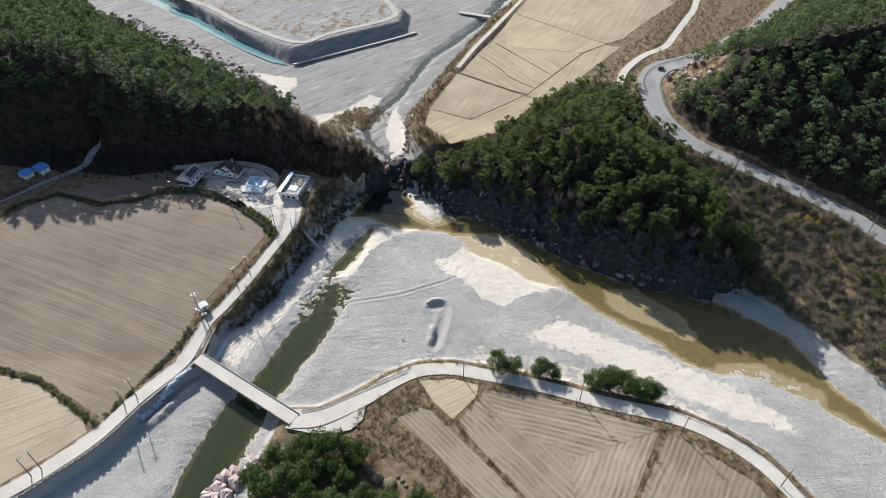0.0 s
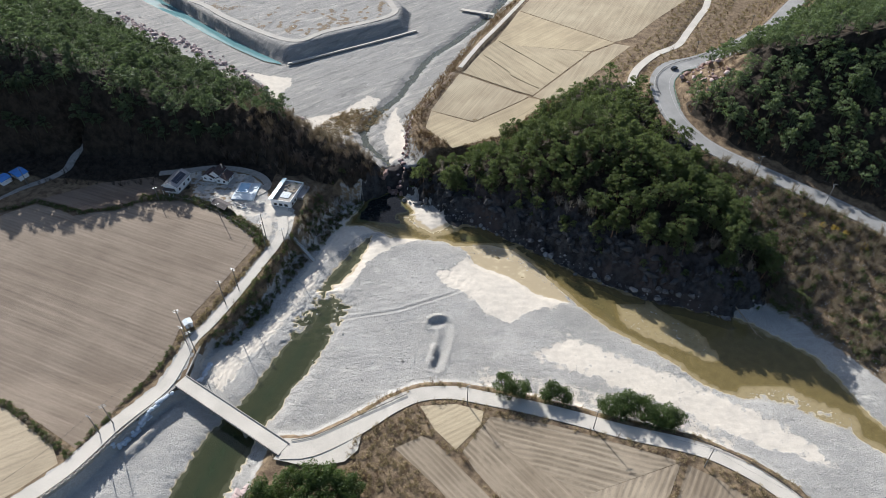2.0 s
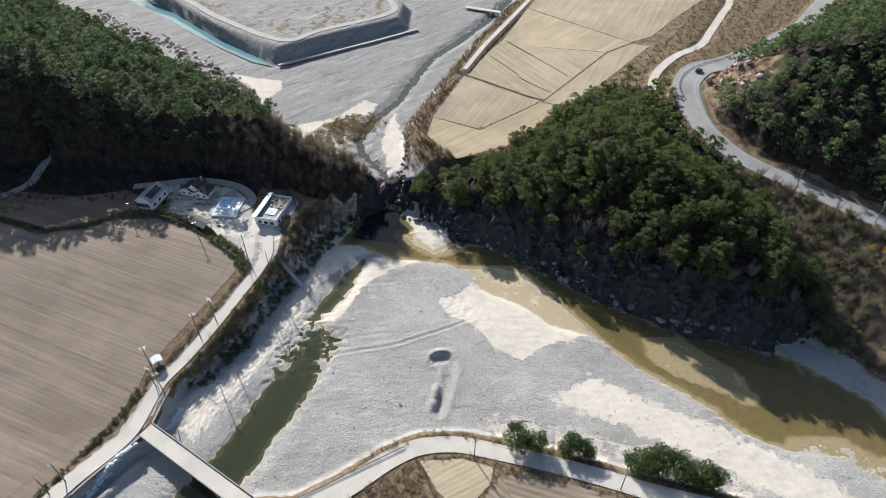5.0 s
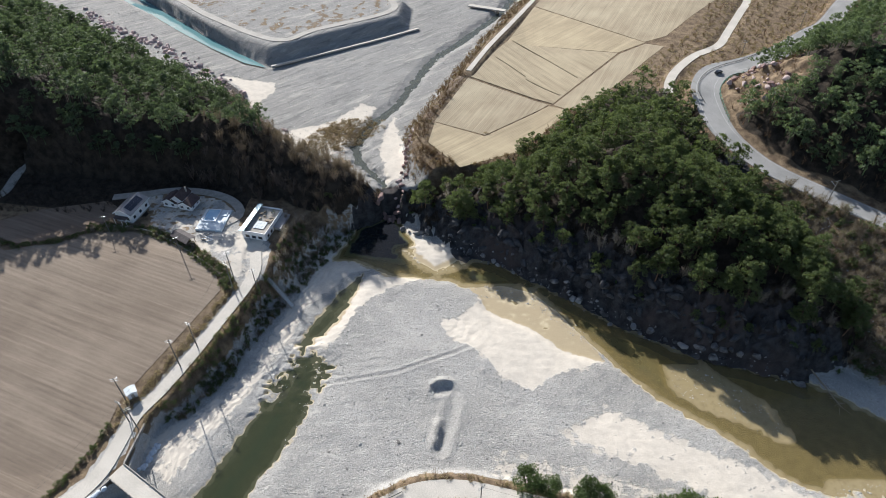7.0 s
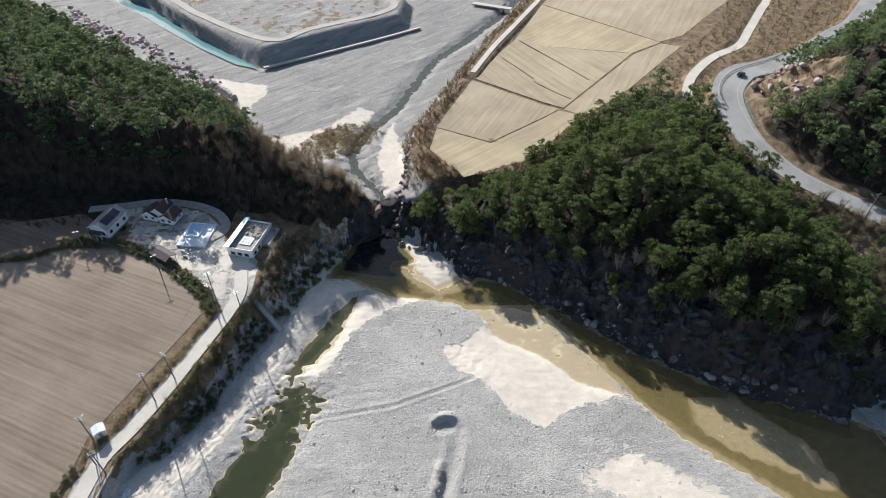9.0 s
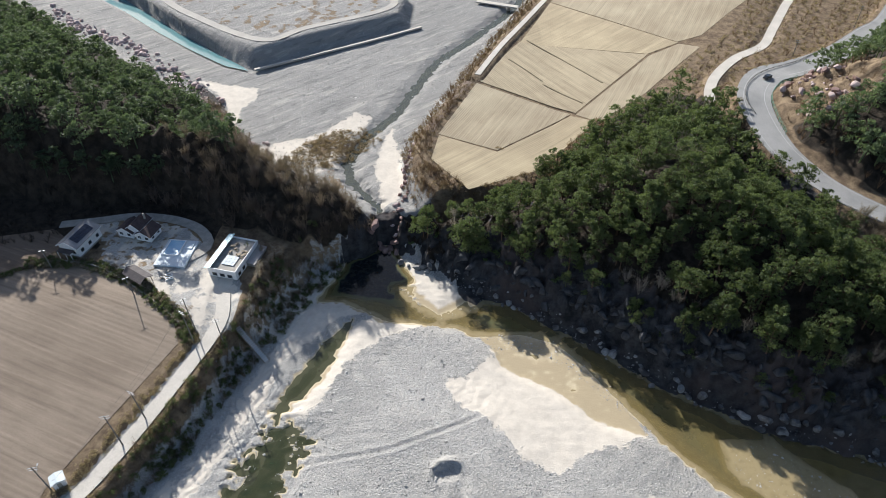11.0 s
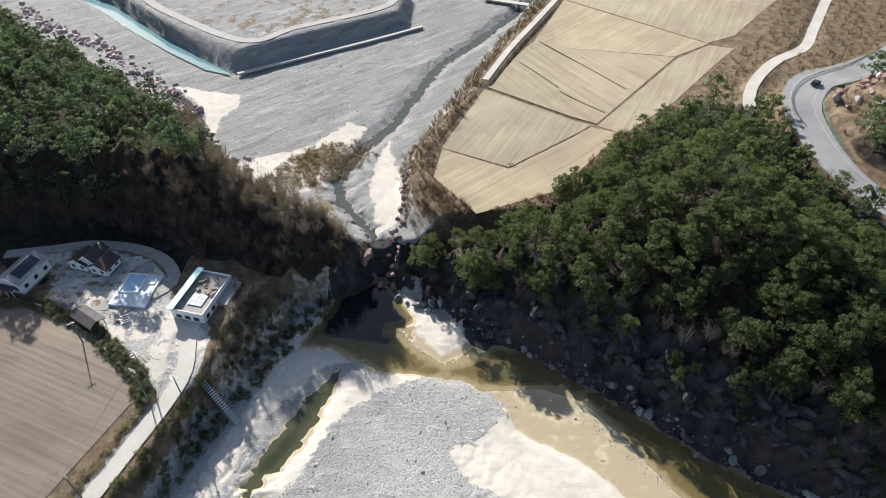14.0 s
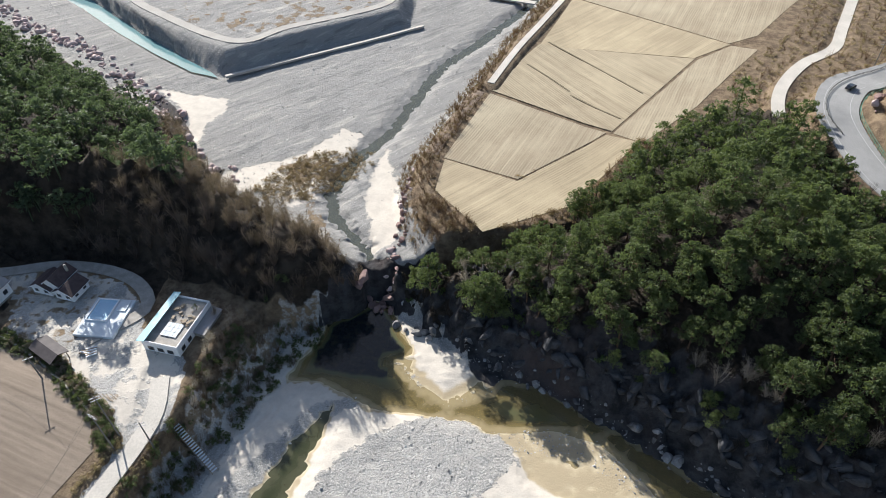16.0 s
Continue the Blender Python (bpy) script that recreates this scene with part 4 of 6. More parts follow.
def bare_arrays(seed, tall, wide, twigs):
    """A leafless tree or shrub: forking branches and many thin twigs."""
    rng = np.random.default_rng(seed)
    sticks, v = [], []
    tips = []
    for i in range(7):
        a, r = rng.uniform(0, 6.28), wide * rng.uniform(0.15, 0.55)
        tip = np.array([r * math.cos(a), r * math.sin(a), tall * rng.uniform(0.5, 0.8)])
        foot = np.array([rng.normal() * 0.05 * wide, rng.normal() * 0.05 * wide, -0.4])
        sticks.append(limb(foot, tip, 0.012 * tall, 0.005 * tall, 4))
        tips.append((foot, tip))
    for i in range(twigs):
        foot, tip = tips[rng.integers(len(tips))]
        s = foot + (tip - foot) * rng.uniform(0.25, 1.0)
        d = np.array([rng.normal() * 0.9, rng.normal() * 0.9, rng.uniform(-0.15, 0.9)])
        e = s + d / np.linalg.norm(d) * tall * rng.uniform(0.10, 0.30)
        side = np.cross(e - s, rng.normal(size=3))
        side *= 0.005 * tall / (np.linalg.norm(side) + 1e-9)
        m = (s + e) / 2 + rng.normal(size=3) * 0.03 * tall
        v.append(np.array([s - side, m, s + side]))
        v.append(np.array([m - side * 0.8, e, m + side * 0.8]))
    v = np.concatenate(v)
    return (v, np.arange(len(v)).reshape(-1, 3)), join(sticks)


def tree_thing(name, arrays, leaf, crown_name="crown"):
    (cv, cf), (tv, tf) = arrays
    root = new(name)
    for nm, v, f, mt in (("trunk", tv, tf, BARK), (crown_name, cv, cf, leaf)):
        me = quad_mesh(nm, v, f, mt)
        ob = new(nm, me)
        ob.parent = root
    return root


def joined(name, variants, spots, leaf, label, category):
    """Many plants as one mesh; spots are x, y, z, turn, size."""
    rng = np.random.default_rng(5)
    vs, fs, tint, n = [], [], [], 0
    for k, (x, y, z, turn, size) in enumerate(spots):
        v, f = variants[k % len(variants)]
        c, s = math.cos(turn) * size, math.sin(turn) * size
        w = np.stack([v[:, 0] * c - v[:, 1] * s + x, v[:, 0] * s + v[:, 1] * c + y, v[:, 2] * size + z], 1)
        vs.append(w)
        fs.append(f + n)
        n += len(v)
        tint.append(np.full(len(v), rng.uniform(0, 1)))
    me = quad_mesh(name, np.concatenate(vs), np.concatenate(fs), leaf)
    me.attributes.new("tint", "FLOAT", "POINT").data.foreach_set("value", np.concatenate(tint).astype(np.float32))
    return tagged(new(name, me), label, category, kind="stuff")


def scatter(box, gap, test, seed, jitter=0.62):
    """Places on a shaken grid that pass the test."""
    rng = np.random.default_rng(seed)
    xs, ys = np.meshgrid(np.arange(box[0], box[1], gap), np.arange(box[2], box[3], gap * 0.87))
    xs = xs + (np.arange(xs.shape[0]) % 2)[:, None] * gap * 0.5
    xs, ys = xs.ravel(), ys.ravel()
    xs, ys = xs + rng.uniform(-1, 1, xs.shape) * gap * jitter, ys + rng.uniform(-1, 1, ys.shape) * gap * jitter
    keep = test(xs, ys)
    xs, ys = xs[keep], ys[keep]
    return np.stack([xs, ys, height(xs, ys), rng.uniform(0, 6.28, xs.shape), rng.uniform(0.62, 1.32, xs.shape)], 1)


def road_clear(x, y, gap):
    ok = np.ones(x.shape, bool)
    for line in (HIGHWAY, LANE, ROAD_WEST, ROAD_EAST, VILLAGE_LANE, SHED_LANE):
        ok &= along(x, y, line)[0] > gap
    return ok


PINES = [pine_arrays(s, 9.8, 3.5, 22, 82, 0.30) for s in (1, 2, 3, 4, 5)]
PINES_FAR = [pine_arrays(s, 9.3, 3.5, 15, 26, 0.52) for s in (11, 12, 13, 14)]
BARES = [bare_arrays(s, 6.2, 3.4, 290) for s in (21, 22, 23)]


def east_wood(x, y):
    inside = -distance_inside(x, y, HILL_EAST)
    lean = rough_noise(x, y, 26)
    sparse = (inside < 12) & (y < 262) & (rough_noise(y, x, 11) < -0.12)
    edge = np.where((x > 78) & (y > 225), 0.5, np.where((y < 262) & (x > 2), 5.6, 3.2))
    return (inside > edge + 2.0 * lean) & ~sparse & road_clear(x, y, 7.4) & ~((lean > 0.28) & (y > 244))


spots = scatter((-20, 128, 176, 326), 4.9, east_wood, 31)
order = np.argsort(spots[:, 1] + 0.55 * spots[:, 0])
near, rest = spots[order[:280]], spots[order[280:]]
models = []
for k, a in enumerate(PINES):
    models.append(tree_thing("pine_tree", a, PINE))
    tagged(models[-1], "dark green red pine with layered crown on the hillside", "pine tree", "pines on the river hill")
for k, (x, y, z, turn, size) in enumerate(near):
    m = Matrix.Translation((x, y, z)) @ Matrix.Rotation(turn, 4, "Z") @ Matrix.Scale(size, 4)
    if k < len(models):
        models[k].matrix_basis = m
    else:
        src = models[k % len(models)]
        made = copy_thing(src, m)
        made.matrix_basis = m
joined("wood_east", [join(p) for p in [(a[0], a[1]) for a in PINES_FAR]], rest, PINE, "dense dark green pine wood over the hill", "wood")


def west_wood(x, y):
    inside = -distance_inside(x, y, HILL_WEST)
    back = along(x, y, BACK_WEST)[0]
    return (inside > 3) & (back > np.interp(x, (-150, -105), (15, 6))) & (x < -84 + 8 * rough_noise(x, y, 30)) & ((x < -104) | (inside > 14)) & road_clear(x, y, 5)


joined("wood_west", [join(a) for a in PINES_FAR], scatter((-290, -60, 255, 450), 5.5, west_wood, 32), PINE_HAZE, "dense dark pine wood on the shaded hill", "wood")


def far_wood(x, y):
    inside = -distance_inside(x, y, HILL_FAR)
    bare = (np.hypot(x - 121, y - 300) < 13)
    return (inside > 1.8) & ~bare & road_clear(x, y, 5.6)


joined("wood_far", [join(a) for a in PINES_FAR], scatter((100, 262, 150, 450), 6.0, far_wood, 33), PINE_HILL_HAZE, "mixed green pine wood above the highway", "wood")


def west_brush(x, y):
    inside = -distance_inside(x, y, HILL_WEST)
    return (inside > 0.5) & (x > -112) & ~west_wood(x, y)


joined("brush_gorge", [join(a) for a in BARES], scatter((-112, -34, 236, 330), 3.1, west_brush, 34), BRUSH_GORGE, "leafless grey-brown trees on the spur by the falls", "bare trees")

# ---- helpers for built things ----
def part(name, bm, mat, parent, label=""):
    me = bpy.data.meshes.new(name)
    bmesh.ops.recalc_face_normals(bm, faces=bm.faces)
    bm.to_mesh(me)
    bm.free()
    me.materials.append(mat)
    ob = new(name, me)
    ob.parent = parent
    if label:
        tagged(ob, label)
    return ob


def root(name, x, y, z, turn=0, label="", category="", group="", kind=""):
    ob = new(name)
    ob.matrix_basis = pose(x, y, z, 0, 0, turn)
    return tagged(ob, label, category, group, kind)


def box(x0, x1, y0, y1, z0, z1, bev=0.0, bm=None):
    bm = bm or bmesh.new()
    r = bmesh.ops.create_cube(bm, size=1.0, matrix=Matrix.Translation(((x0 + x1) / 2, (y0 + y1) / 2, (z0 + z1) / 2)) @ Matrix.Diagonal((x1 - x0, y1 - y0, z1 - z0, 1)))
    if bev:
        es = list({e for v in r["verts"] for e in v.link_edges})
        bmesh.ops.bevel(bm, geom=es, offset=bev, segments=1, affect="EDGES")
    return bm


def stick(a, b, ra, rb=None, n=8, bm=None):
    bm = bm or bmesh.new()
    v, f = limb(a, b, ra, ra if rb is None else rb, n)
    vs = [bm.verts.new(p) for p in v]
    for q in f:
        bm.faces.new([vs[i] for i in q])
    bm.faces.new(vs[:n][::-1])
    bm.faces.new(vs[n:])
    return bm


def tube(pts, r, n=5, bm=None):
    """One unbroken bar along a line of points."""
    bm = bm or bmesh.new()
    pts = [Vector(p) for p in pts]
    rows = []
    for i, p in enumerate(pts):
        t = (pts[min(i + 1, len(pts) - 1)] - pts[max(i - 1, 0)]).normalized()
        u = t.cross(Vector((0.1, 0.05, 1))).normalized()
        w = t.cross(u)
        rows.append([bm.verts.new(p + u * r * math.cos(6.2832 * k / n) + w * r * math.sin(6.2832 * k / n)) for k in range(n)])
    for a, b in zip(rows, rows[1:]):
        for k in range(n):
            bm.faces.new((a[k], a[(k + 1) % n], b[(k + 1) % n], b[k]))
    bm.faces.new(rows[0][::-1])
    bm.faces.new(rows[-1])
    return bm


def prism(profile, y0, y1, bm=None):
    """A solid with an x-z profile, from y0 to y1."""
    bm = bm or bmesh.new()
    a = [bm.verts.new((x, y0, z)) for x, z in profile]
    b = [bm.verts.new((x, y1, z)) for x, z in profile]
    n = len(profile)
    for i in range(n):
        bm.faces.new((a[i], a[(i + 1) % n], b[(i + 1) % n], b[i]))
    bm.faces.new(a[::-1])
    bm.faces.new(b)
    return bm


def stone_mesh(name, seed, mat, detail=2, flat=0.7, rough=0.32):
    """A worn rounded lump."""
    bm = bmesh.new()
    bmesh.ops.create_icosphere(bm, subdivisions=detail, radius=1.0)
    off = Vector((seed * 7.3, seed * 3.1, seed * 1.7))
    for v in bm.verts:
        k = 1 + rough * noise.noise(v.co * 1.1 + off) + 0.5 * rough * noise.noise(v.co * 2.7 + off)
        v.co = Vector((v.co.x * k, v.co.y * k * 0.85, v.co.z * k * flat))
    me = bpy.data.meshes.new(name)
    bm.to_mesh(me)
    bm.free()
    me.materials.append(mat)
    return me


def angular_mesh(name, seed, mat):
    """A broken block of rock with flat faces and chipped edges."""
    rng = random.Random(seed)
    bm = bmesh.new()
    for i in range(20):
        v = Vector((rng.gauss(0, 1), rng.gauss(0, 1), rng.gauss(0, 1))).normalized() * rng.uniform(0.75, 1.15)
        bm.verts.new((v.x, v.y * 0.8, v.z * 0.75))
    r = bmesh.ops.convex_hull(bm, input=bm.verts)
    bmesh.ops.delete(bm, geom=[g for g in r["geom_interior"] if isinstance(g, bmesh.types.BMVert)], context="VERTS")
    bmesh.ops.bevel(bm, geom=bm.edges[:], offset=0.05, segments=1, affect="EDGES")
    bmesh.ops.recalc_face_normals(bm, faces=bm.faces)
    me = bpy.data.meshes.new(name)
    bm.to_mesh(me)
    bm.free()
    me.materials.append(mat)
    return me


WHITE = surface("white_paint", (0.74, 0.74, 0.735), (0.86, 0.86, 0.855), 0.6, 5, 0.6, 0.004, local=True)
SLATE = surface("dark_roof_tiles", (0.045, 0.038, 0.04), (0.10, 0.085, 0.085), 0.8, 7, 0.7, 0.03, local=True)
MAROON = surface("brown_roof_tiles", (0.05, 0.034, 0.034), (0.105, 0.075, 0.072), 0.8, 7, 0.7, 0.03, local=True)
GREY_ROOF = surface("grey_metal_roof", (0.24, 0.23, 0.23), (0.36, 0.345, 0.34), 0.5, 4, 0.5, 0.01, metal=0.2, local=True)
PANEL = surface("solar_cells", (0.012, 0.016, 0.03), (0.025, 0.032, 0.055), 1.2, 6, 0.2, 0.002, gloss=0.5, local=True)
GLASS_DARK = surface("window_glass", (0.02, 0.024, 0.03), (0.05, 0.056, 0.065), 0.6, 3, 0.08, 0.001, gloss=0.6, local=True)
BLUE_SHEET = surface("blue_roof_sheet", (0.14, 0.36, 0.46), (0.26, 0.52, 0.60), 0.5, 5, 0.45, 0.01, local=True)
BLUE_TARP = surface("bright_blue_sheet", (0.05, 0.20, 0.55), (0.09, 0.30, 0.70), 0.5, 5, 0.5, 0.02, local=True)
POOL_BLUE = surface("pool_lining", (0.24, 0.44, 0.62), (0.34, 0.55, 0.70), 0.5, 5, 0.35, 0.004, local=True)
POOL_DECK = surface("pool_deck", (0.55, 0.60, 0.63), (0.68, 0.72, 0.74), 0.5, 4, 0.8, 0.01, local=True)
TIMBER = surface("weathered_timber", (0.22, 0.17, 0.12), (0.42, 0.35, 0.26), 1.2, 9, 0.85, 0.01, local=True)
STEEL = surface("galvanised_steel", (0.30, 0.31, 0.32), (0.45, 0.46, 0.47), 1.0, 6, 0.45, 0.003, metal=0.6, local=True)
DARK_METAL = surface("dark_rail_paint", (0.05, 0.05, 0.048), (0.11, 0.11, 0.10), 1.0, 6, 0.6, 0.004, local=True)
POLE_GREY = surface("pole_concrete", (0.14, 0.135, 0.125), (0.24, 0.23, 0.21), 0.6, 6, 0.85, 0.004, local=True)
BAG = surface("woven_sandbag", (0.42, 0.47, 0.54), (0.62, 0.66, 0.70), 0.7, 6, 0.85, 0.03, local=True)
ROCK_GREY = surface("pale_river_rock", (0.18, 0.175, 0.17), (0.42, 0.405, 0.39), 0.5, 5, 0.85, 0.06, local=True)
ROCK_PINK = surface("pink_granite", (0.36, 0.275, 0.26), (0.56, 0.46, 0.435), 0.5, 5, 0.85, 0.06, local=True)
# Boulders under the cliff: its cast shade is painted in as darker grey.
ROCK_SHORE = surface("shade_toned_shore_rock", (0.055, 0.055, 0.057), (0.27, 0.26, 0.25), 0.35, 4, 0.8, 0.06, spread=0.2)
ROCK_RED = surface("russet_rock", (0.16, 0.10, 0.09), (0.33, 0.23, 0.205), 0.4, 4, 0.85, 0.08, local=True)
MOUND = surface("grave_turf", (0.10, 0.085, 0.05), (0.22, 0.18, 0.11), 0.8, 7, 0.95, 0.05, local=True)
PAINT_LINE = surface("road_paint", (0.33, 0.33, 0.32), (0.46, 0.46, 0.45), 0.6, 6, 0.7, 0.002)
TYRE = surface("tyre_rubber", (0.02, 0.02, 0.02), (0.04, 0.04, 0.04), 2, 8, 0.9, 0.005, local=True)
CAR_PAINT = surface("black_car_paint", (0.012, 0.012, 0.014), (0.025, 0.025, 0.028), 1, 8, 0.25, 0.001, gloss=0.6, local=True)
GREEN_WIRE = surface("green_fence_paint", (0.06, 0.16, 0.12), (0.12, 0.25, 0.19), 1, 6, 0.6, 0.003, local=True)

# ---- bridge and walls ----
BA, BB = Vector((-94.0, 139.0)), Vector((-53.4, 114.2))
span_len = (BB - BA).length
bridge = root("bridge", BA.x, BA.y, 5.06, math.degrees(math.atan2(BB.y - BA.y, BB.x - BA.x)), "low concrete slab bridge over the shallow stream", "bridge")
part("deck", box(0, span_len, -2.3, 2.3, -0.55, 0.0, 0.05), CONCRETE, bridge)
for y in (-1.7, 0, 1.7):
    part("girder", box(0.6, span_len - 0.6, y - 0.3, y + 0.3, -1.25, -0.551, 0.04), CONCRETE_OLD, bridge)
part("kerb", box(0, span_len, 2.302, 2.6, -0.5, 0.42, 0.05), CONCRETE_OLD, bridge)
part("kerb", box(0, span_len, -2.52, -2.302, -0.5, 0.1, 0.03), CONCRETE_OLD, bridge)
tooth = None
for i in range(30):
    ob = part("kerb_block", box(-0.42, 0.42, -0.14, 0.14, 0, 0.42, 0.04), CONCRETE_OLD, bridge) if tooth is None else new("kerb_block", tooth)
    tooth = ob.data
    ob.parent = bridge
    ob.location = (0.9 + i * (span_len - 1.8) / 29, -2.4, 0.102)
for x in (span_len * 0.34, span_len * 0.66):
    part("pier", box(x - 0.5, x + 0.5, -2.0, 2.0, -6.2, -1.252, 0.1), CONCRETE_OLD, bridge)
for x in (-0.4, span_len - 0.6):
    part("abutment", box(x, x + 1.0, -2.6, 2.6, -5.6, -1.252, 0.05), CONCRETE_OLD, bridge)

WALL_WEST = [(-176, 52.5, 4.9), (-147, 74, 4.9), (-134, 84, 4.95), (-127, 91, 5.0), (-115, 104, 5.05), (-106, 120, 5.05), (-98.5, 131, 5.05), (-94.8, 136.4, 5.05)]
tagged(ribbon("wall_west", WALL_WEST, 0.25, CONCRETE_OLD, 5.4, 0.1), "grey concrete retaining wall below the road", "wall", kind="structure")
WALL_NORTH = [(-92.6, 141.2, 5.3), (-92, 147, 5.6), (-91.2, 153, 6.0)]
tagged(ribbon("wall_north", WALL_NORTH, 0.25, CONCRETE_OLD, 5.0, 0.1), "short grey concrete wall beside the bridge", "wall", kind="structure")

guard = None
pts = smooth_line([(-150, 71.5, 4.95), (-134, 84, 5.0), (-127, 91, 5.05), (-115, 104, 5.1), (-106, 119.5, 5.1)], 1.9)
for (x, y, z), (x2, y2, _) in zip(pts, pts[1:]):
    if guard is None:
        guard = root("guard_block", x, y, z + 0.05, 0, "short grey concrete guard block on the wall", "guard block", "guard blocks on the wall")
        part("block", box(-0.5, 0.5, -0.16, 0.16, -0.1, 0.6, 0.05), CONCRETE_OLD, guard)
        guard.rotation_euler.z = math.atan2(y2 - y, x2 - x)
    else:
        copy_thing(guard, pose(x, y, z + 0.05, 0, 0, math.degrees(math.atan2(y2 - y, x2 - x))))


def guard_rail(line, label, gap=2.5, tall=0.75, mat=DARK_METAL, kerb=False):
    pts = smooth_line(line, gap)
    g = root("guard_rail", *pts[0], 0, label, "guard rail")
    o = Vector(pts[0])
    for k in ((0.45, 0.72) if not kerb else (0.5,)):
        part("rail", tube([Vector(p) - o + Vector((0, 0, tall * k / 0.72)) for p in pts], 0.07), mat, g)
    post = None
    for p in pts:
        if post is None:
            post = part("post", stick((0, 0, -0.3), (0, 0, tall), 0.08, n=6), mat, g)
            ob = post
        else:
            ob = new("post", post.data)
            ob.parent = g
        ob.location = Vector(p) - o
    return g


guard_rail([(-51.5, 117.3, 4.7), (-45, 119, 4.5), (-39.5, 122.2, 4.3), (-30.5, 127.6, 4.15), (-16.8, 135.6, 4.0)], "dark guard rail along the concrete farm road")
guard_rail([(76, 121.2, 3.95), (83, 117.5, 3.95), (91, 113, 3.95), (99, 105.5, 3.95), (104.5, 98, 3.95), (113, 81, 3.95)], "thin dark guard rail above the gravel bank")
guard_rail([(98.5, 296, 28.2), (98, 305, 28.9), (101, 314.5, 29.2), (107.5, 323, 29.3), (115.5, 328.5, 29.5), (125.5, 333, 29.9), (141, 343.5, 30.6)], "dark steel guard rail on the highway bend", 3.0)
guard_rail([(170, 200, 17.2), (163, 207, 18), (145, 222.5, 20.6), (126.5, 236.5, 22.6), (111.5, 248, 24.6)], "steel guard rail above the brushy slope", 3.2, mat=STEEL)
guard_rail([(104.6, 283, 27.6), (105.4, 296, 28.2), (107.2, 306, 28.8), (113, 314.5, 29.1), (121, 319.5, 29.4)], "green wire fence below the rock slope", 2.6, 2.0, GREEN_WIRE)
for off, w in ((3.6, 0.09), (-3.6, 0.09)):
    pts = smooth_line(HIGHWAY, 5)
    side = []
    for i, p in enumerate(pts):
        a, b = pts[max(0, i - 1)], pts[min(len(pts) - 1, i + 1)]
        t = Vector((b[0] - a[0], b[1] - a[1], 0)).normalized()
        side.append((p[0] - t.y * off, p[1] + t.x * off, p[2]))
    tagged(ribbon("trim_road_line", side, w, PAINT_LINE, 0.01, 0.012, 5), "worn white edge line on the asphalt", "road marking", kind="structure")
tagged(ribbon("trim_levee_toe", [(-101, 356.5, 12.9), (-69, 376, 13.2), (-48, 389, 13.4), (-28, 402.5, 13.6)], 0.7, CONCRETE, 0.8, 0.1), "pale concrete toe wall under the levee", "toe wall", kind="structure")
far_bridge = root("footbridge", 3, 433, 14.6, -20.5, "low pale concrete crossing over the upper stream", "bridge")
part("deck", box(-3, 20, -1.6, 1.6, -0.6, 0.0, 0.05), CONCRETE, far_bridge)
for x in (3, 9, 15):
    part("pier", box(x - 0.4, x + 0.4, -1.4, 1.4, -3.5, -0.602, 0.05), CONCRETE_OLD, far_bridge)

# sandbags stacked at the foot of the walls
bag_mesh = [stone_mesh("sandbag", s, BAG, 2, 0.55, 0.18) for s in (1, 2, 3)]


def bag_row(line, n, seed):
    rng = random.Random(seed)
    pts = smooth_line(line, 0.8)
    for i in range(n):
        p = pts[int(i * (len(pts) - 1) / n)]
        x, y = p[0] + rng.uniform(-0.5, 0.5), p[1] + rng.uniform(-0.5, 0.5)
        ob = new("sandbag", bag_mesh[i % 3])
        ob.matrix_basis = pose(x, y, float(height(x, y)[0]) + 0.4, rng.uniform(-10, 10), rng.uniform(-10, 10), rng.uniform(0, 180)) @ Matrix.Scale(rng.uniform(0.65, 0.95), 4)
        tagged(ob, "bulging pale blue-grey sandbag on the river bank", "sandbag", "sandbags under the wall")


bag_row([(-107.3, 115, 0), (-103.4, 121, 0), (-99.6, 127.8, 0), (-95, 134.5, 0)], 46, 3)
bag_row([(-89.5, 141.5, 0), (-88.3, 145, 0), (-87.5, 150, 0)], 20, 4)


# ---- utility poles and cables ----
def utility_pole(x, y, z, tall=10.5, arms=2, turn=0, lamp=False):
    p = root("utility_pole", x, y, z, turn, "slim grey concrete utility pole with crossarms", "utility pole", "utility poles")
    part("shaft", stick((0, 0, -0.6), (0, 0, tall), 0.19, 0.11, 8), POLE_GREY, p)
    for k in range(arms):
        h = tall - 0.35 - 0.8 * k
        arm = part("crossarm", box(-1.0, 1.0, -0.06, 0.06, h - 0.06, h + 0.06), STEEL, p)
        for dx in (-0.85, 0.0, 0.85):
            part("insulator", stick((dx, 0, h + 0.061), (dx, 0, h + 0.33), 0.06, 0.05, 6), POLE_GREY, arm)
    if lamp:
        part("lamp_arm", stick((0, 0.1, tall - 2.5), (0, 1.8, tall - 2.1), 0.05, 0.04, 6), STEEL, p)
        part("lamp_head", box(-0.14, 0.14, 1.6, 2.2, tall - 2.18, tall - 2.02, 0.02), STEEL, p)
    return p


